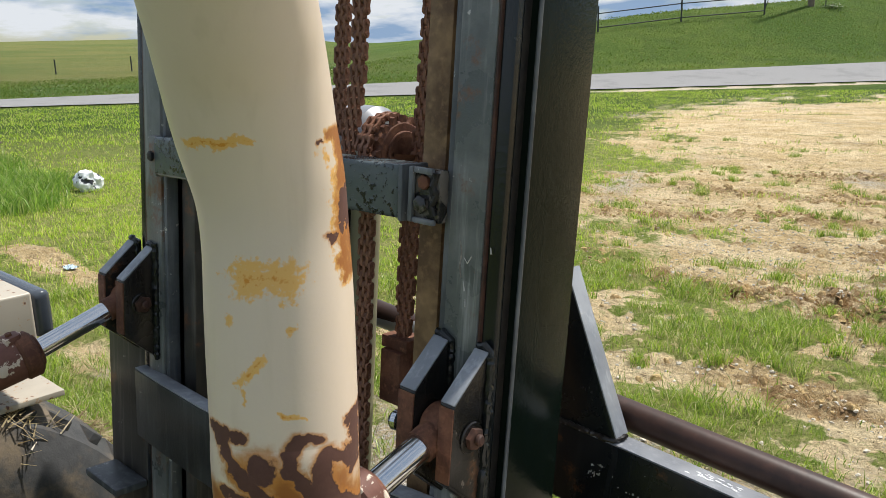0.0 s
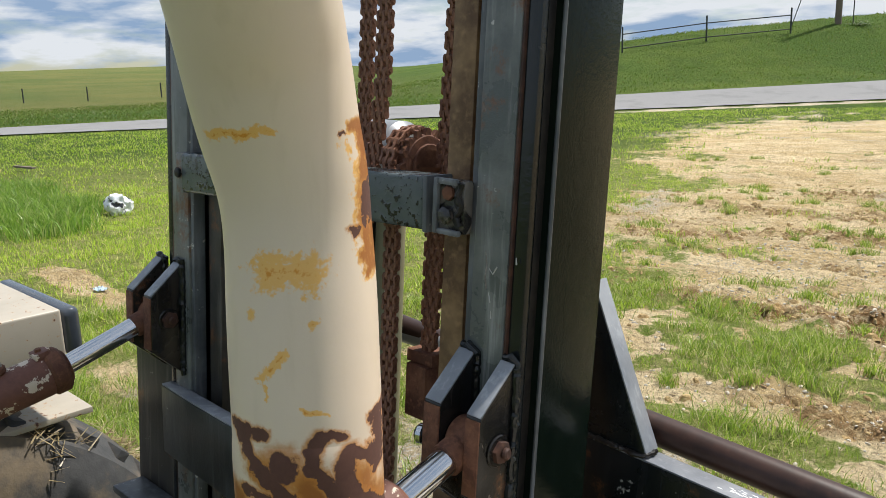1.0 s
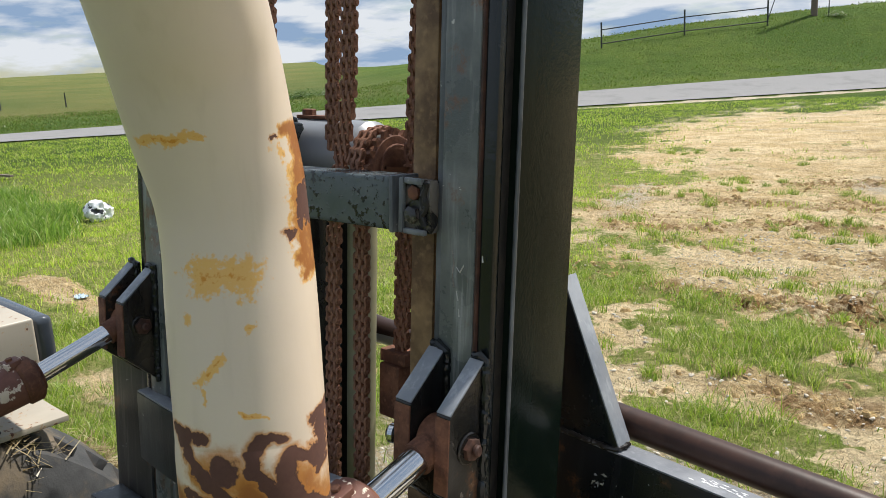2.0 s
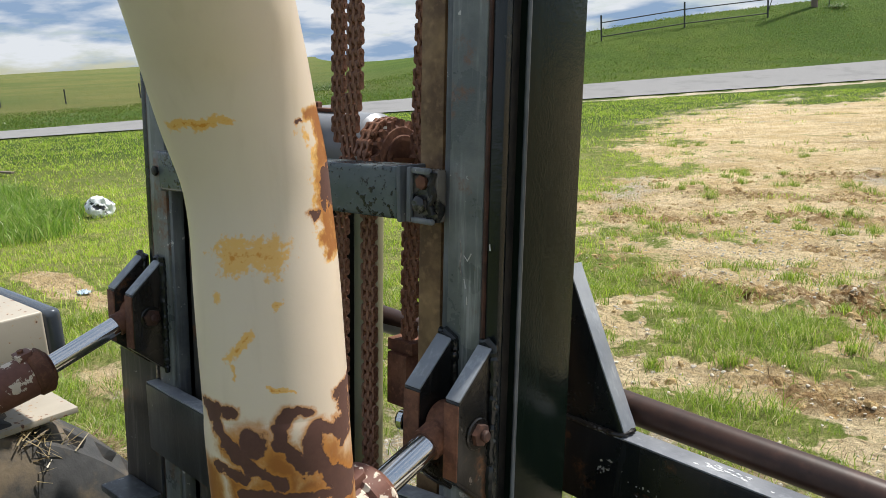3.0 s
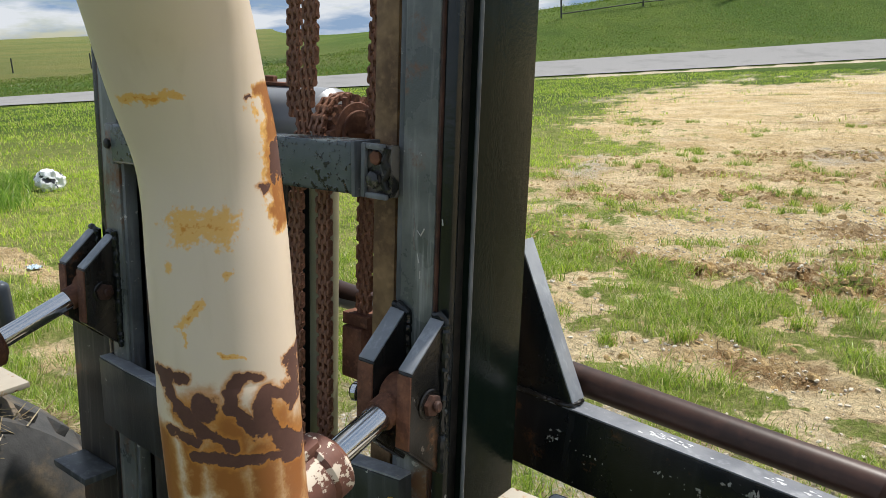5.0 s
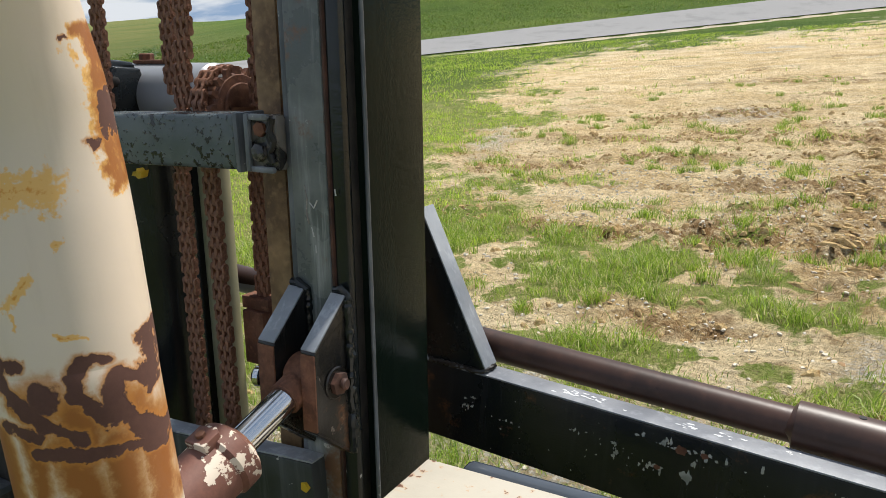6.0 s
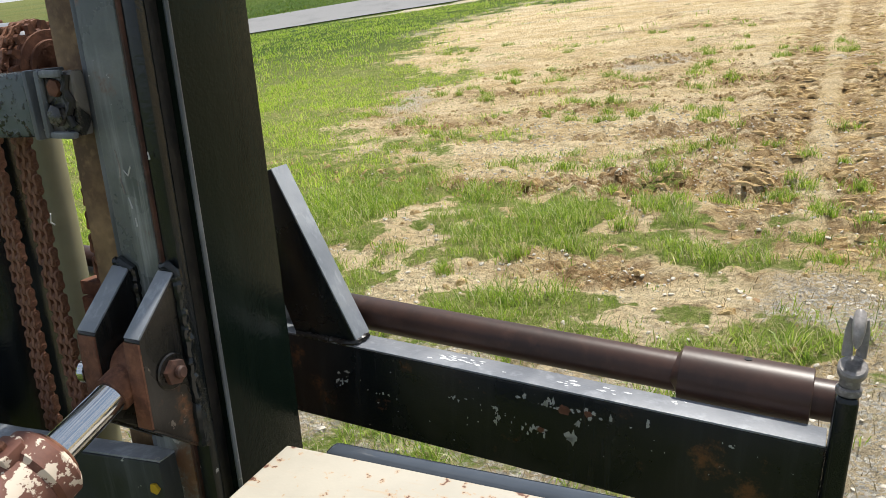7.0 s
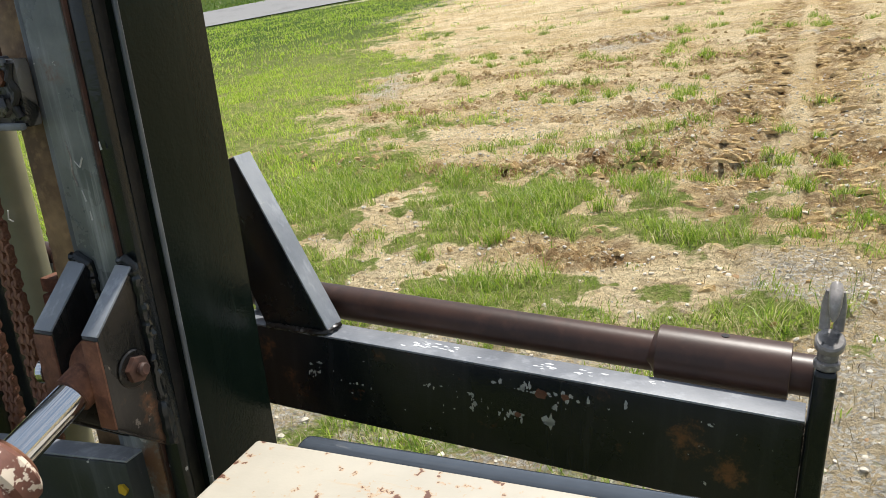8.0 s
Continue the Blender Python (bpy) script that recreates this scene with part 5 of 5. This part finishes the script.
lawn = lambda x, y, rnd: 0.7 + 0.6 * sstep(-0.4, 0.5, fbm(x, y, 1.1)) if rnd.random() < (1 - soil_at(x, y)) ** 1.6 * (0.35 + 0.8 * sstep(-0.4, 0.4, clumpiness(x * 0.6, y * 0.6))) and road_frame(x, y)[1] < 34.0 else 0
verge = lambda x, y, rnd: 1.0 if 41.0 < road_frame(x, y)[1] < 62 else 0
blades("near_grass", "short bright green grass in uneven tufts on dirt", M_GRASS, tuft(scatter(1.6, 6.8, 14500, turf(0.012, 1.3), seed=2), 15, 0.034, 0.076, 0.0044, 1.3, 12), 22)
blades("yard_tufts", "scattered green grass tufts on the bare dirt", M_GRASS, tuft(scatter(3.5, 16, 4200, on_yard, -60, 14, seed=3), 10, 0.05, 0.030, 0.0055, 1.2, 13), 23)
blades("yard_clumps", "thick separate green grass clumps on the dirt", M_GRASS, tuft(clump_spots(31), 8, 0.018, 0.085, 0.0055, 1.05, 33), 43)
blades("meadow_grass", "bright green meadow grass beside the yard", M_MEADOW, tuft(scatter(6.0, 15, 13000, lawn, seed=4), 13, 0.085, 0.062, 0.0075, 1.05, 14), 24)
blades("far_grass", "green meadow grass towards the road", M_MEADOW, tuft(scatter(15, 36, 14000, lawn, seed=5), 11, 0.22, 0.075, 0.016, 1.05, 15), 25)
blades("verge_grass", "rough green grass on the bank across the road", M_BANK, tuft(scatter(41, 75, 9000, verge, -75, 5, seed=6), 8, 0.5, 0.10, 0.055, 1.1, 16), 26)
WEEDS = ((-11.5, 3.4, 1.5), (-12.8, 3.1, 1.3), (-10.2, 2.9, 1.0), (-14.2, 3.9, 1.3))
weedy = lambda x, y, rnd: 1.0 if any(math.hypot((x - a) / c, (y - b) / (0.55 * c)) < rnd.random() for a, b, c in WEEDS) else 0
blades("weed_patch", "dark green tall weeds in the meadow", M_WEED, tuft(scatter(9, 17, 14000, weedy, -85, -62, seed=7), 9, 0.10, 0.24, 0.016, 0.9, 17), 27)
dry = lambda x, y, rnd: 0.5 if rnd.random() < 0.45 + soil_at(x, y) * 0.4 and y < 5 + rnd.random() else 0
blades("straw", "dry straw bits lying on the gravel", M_STRAW, tuft(scatter(1.6, 5.4, 2800, dry, seed=8), 5, 0.05, 0.085, 0.0035, 1.38, 18), 28)


def stones(name, label, material, pts, size, seed, flat=0.6):
    rng = random.Random(seed)
    ico = bmesh.new()
    bmesh.ops.create_icosphere(ico, subdivisions=1, radius=1.0)
    base_v = [v.co.copy() for v in ico.verts]
    base_f = [tuple(v.index for v in f.verts) for f in ico.faces]
    ico.free()
    verts, faces = [], []
    for x, y, k, q in pts:
        s = size * k * (0.35 + 1.3 * q * q)
        m = Euler((rng.uniform(-0.4, 0.4), rng.uniform(-0.4, 0.4), rng.uniform(0, 6.3))).to_matrix()
        sc = (s * rng.uniform(0.7, 1.4), s * rng.uniform(0.7, 1.2), s * flat * rng.uniform(0.7, 1.2))
        z = height(x, y)
        o = len(verts)
        for v in base_v:
            j = 1 + rng.uniform(-0.22, 0.22)
            p = m @ Vector((v.x * sc[0] * j, v.y * sc[1] * j, v.z * sc[2] * j))
            verts.append((x + p.x, y + p.y, z + p.z + s * 0.15))
        faces.extend(tuple(o + i for i in f) for f in base_f)
    me = bpy.data.meshes.new(name)
    me.from_pydata(verts, [], faces)
    me.materials.append(material)
    return tagged(new(name, me), label, "stones", kind="stuff")


bare = lambda x, y, rnd: 1.0 if rnd.random() < soil_at(x, y) ** 2 else 0
muddy = lambda x, y, rnd: 1.0 if rnd.random() < mud_at(x, y) ** 1.5 * 0.9 * (1 - 0.8 * tracks_at(x, y)[0]) or rnd.random() < 0.03 * soil_at(x, y) else 0
stones("gravel", "pale limestone gravel strewn over the dirt", M_PEBBLE, scatter(1.6, 8.5, 15000, bare, -60, 14, seed=9), 0.0095, 19)
stones("clods", "dark brown clods of dried mud", M_CLOD, scatter(2.6, 11, 12000, muddy, -55, 14, seed=10), 0.013, 20, 0.40)


def slabs(name, label, material, rows, seed):
    """Broken crusts of dirt: rows of x, y, length, width, height, turn."""
    rng = random.Random(seed)
    verts, faces = [], []
    ring = 7
    for x, y, ln, wd, hg, turn in rows:
        z, o = height(x, y), len(verts)
        ca, sa = math.cos(turn), math.sin(turn)
        tip, lean = rng.uniform(-0.35, 0.35) * hg, rng.uniform(0.1, 0.6) * hg
        for top in (0, 1):
            for k in range(ring):
                a = 2 * math.pi * k / ring
                q = rng.uniform(0.65, 1.1) * (1.15 - 0.60 * top)
                u, v = ln * 0.5 * q * math.cos(a), wd * 0.5 * q * math.sin(a)
                verts.append((x + u * ca - v * sa, y + u * sa + v * ca, z + (hg * rng.uniform(0.4, 1.0) + 0.4 * lean * math.sin(a) if top else -0.015)))
        verts.append((x, y, z + hg * rng.uniform(0.7, 1.2) + tip * 0.3))
        faces.extend((o + ring + k, o + ring + (k + 1) % ring, o + 2 * ring) for k in range(ring))
        for k in range(ring):
            k2 = (k + 1) % ring
            faces.append((o + k, o + k2, o + ring + k2, o + ring + k))
    me = bpy.data.meshes.new(name)
    me.from_pydata(verts, [], faces)
    me.materials.append(material)
    return tagged(new(name, me), label, "clods", kind="stuff")


def tread_rows(seed):
    """Lug prints left by a wheel on both sides of a smooth line over the yard."""
    rnd = random.Random(seed)
    out = []
    y = 3.7
    while y < 15:
        y += rnd.uniform(0.062, 0.095) * (1 + 0.03 * (y - 4))
        mid = 0.27 - 0.025 * (y - 5.0)
        for s in (-1, 1):
            c = 0.10
            while c < 0.50:
                ln = rnd.uniform(0.07, 0.24)
                x = mid + s * (c + ln * 0.5)
                if rnd.random() < 0.86 - 0.5 * (c > 0.36) and soil_at(x, y) > 0.3:
                    out.append((x, y + 0.28 * c + rnd.gauss(0, 0.012), ln, rnd.uniform(0.035, 0.065), rnd.uniform(0.008, 0.024) * max(0.45, 1 - 0.09 * max(0, y - 5.5)), s * 0.25 + rnd.gauss(0, 0.12)))
                c += ln + rnd.uniform(0.0, 0.05)
    return out


def crust_rows(seed):
    """Loose crusts along the brown bands and here and there on the yard."""
    rnd = random.Random(seed)
    out = []
    for x, y, k, q in scatter(3.2, 13, 26000, lambda x, y, r: 1.0 if r.random() < 0.60 * mud_at(x, y, False) ** 1.5 + 0.045 * soil_at(x, y) else 0, -52, 10, seed):
        big = 0.4 + 1.4 * q * q
        out.append((x, y, 0.060 * big, 0.034 * big, 0.014 * big, rnd.gauss(0, 0.5)))
    return out


slabs("tread_prints", "tan dirt ridges pressed up by tyre lugs", M_CRUST, tread_rows(51), 61)
slabs("dirt_crusts", "broken brown dirt crusts on the yard", M_CRUST, crust_rows(52), 62)


def build_bag():
    x, y = -10.45, 4.08
    z = height(x, y)
    b = thing("plastic_bag", "crumpled white plastic bag lying in the grass", "bag", at=Matrix.Translation((x, y, z + 0.12)))
    bm = bmesh.new()
    bmesh.ops.create_icosphere(bm, subdivisions=4, radius=0.17)
    for v in bm.verts:
        n = noise.fractal(v.co * 9, 1.0, 2.0, 4)
        v.co *= 1 + 0.32 * n
        v.co.z *= 0.95
    part("bag", bm, M_BAG, b)


build_bag()


def build_plank():
    x, y = -18.4, 5.5
    p = thing("plank", "short weathered grey plank lying in the grass", "plank", at=pose(x, y, height(x, y) + 0.09, 0, 4, 28))
    part("board", box(-0.26, 0.26, -0.05, 0.05, -0.02, 0.02, 0.004), M_WOOD, p)


def build_scrap():
    """A torn sheet of thin plastic, crumpled into a low heap."""
    x, y = -6.28, 2.05
    bm = bmesh.new()
    bmesh.ops.create_grid(bm, x_segments=14, y_segments=10, size=0.5)
    for v in bm.verts:
        q = noise.fractal(Vector((v.co.x * 6, v.co.y * 6, 1.3)), 1.0, 2.0, 3)
        v.co = Vector((v.co.x * 0.13 + 0.02 * q, v.co.y * 0.09 - 0.015 * q, 0.018 + 0.028 * abs(q)))
    bmesh.ops.solidify(bm, geom=bm.faces[:], thickness=0.002)
    p = thing("plastic_scrap", "small crumpled pale blue plastic scrap on the dirt", "plastic scrap", at=Matrix.Translation((x, y, height(x, y))))
    part("sheet", bm, M_SCRAP, p)


build_plank()
build_scrap()


def build_bush(az, d, w, h, seed):
    p = far_point(az, d)
    z = base_height(p.x, p.y)
    rng = np.random.default_rng(seed)
    t = thing("bush", "dark green bush on the hill crest", "bush", "crest bushes", at=Matrix.Translation((p.x, p.y, z)))
    n = 1500
    px, py = rng.normal(0, w * 0.35, n), rng.normal(0, w * 0.35, n)
    pz = np.abs(rng.normal(0, h * 0.45, n)) * np.exp(-(px / w) ** 2 * 1.5)
    verts, faces = [], []
    for i in range(n):
        s, a, e = h * 0.09 * (0.6 + rng.random()), rng.uniform(0, 6.3), rng.uniform(-0.8, 0.8)
        c, o = Vector((px[i], py[i], pz[i])), len(verts)
        d1, d2 = Vector((math.cos(a), math.sin(a), e)) * s, Vector((-math.sin(a), math.cos(a), 0.6)) * s * 0.5
        verts.extend([tuple(c - d1), tuple(c + d2), tuple(c + d1), tuple(c - d2)])
        faces.append((o, o + 1, o + 2, o + 3))
    me = bpy.data.meshes.new("leaves")
    me.from_pydata(verts, [], faces)
    me.materials.append(M_BUSH)
    ob = new("leaves", me)
    ob.parent = t
    part("stem", sweep([(0, 0, -0.3), (0.05, 0, h * 0.3), (0.0, 0.05, h * 0.7)], [0.06, 0.05, 0.02], 8), M_WOOD, t)


for az, d, w, h, s in ((-53.0, 56, 1.6, 0.55, 1), (-51.0, 57, 2.0, 0.45, 2), (-17.7, 60, 1.0, 0.3, 4)):
    build_bush(az, d, w, h, s)
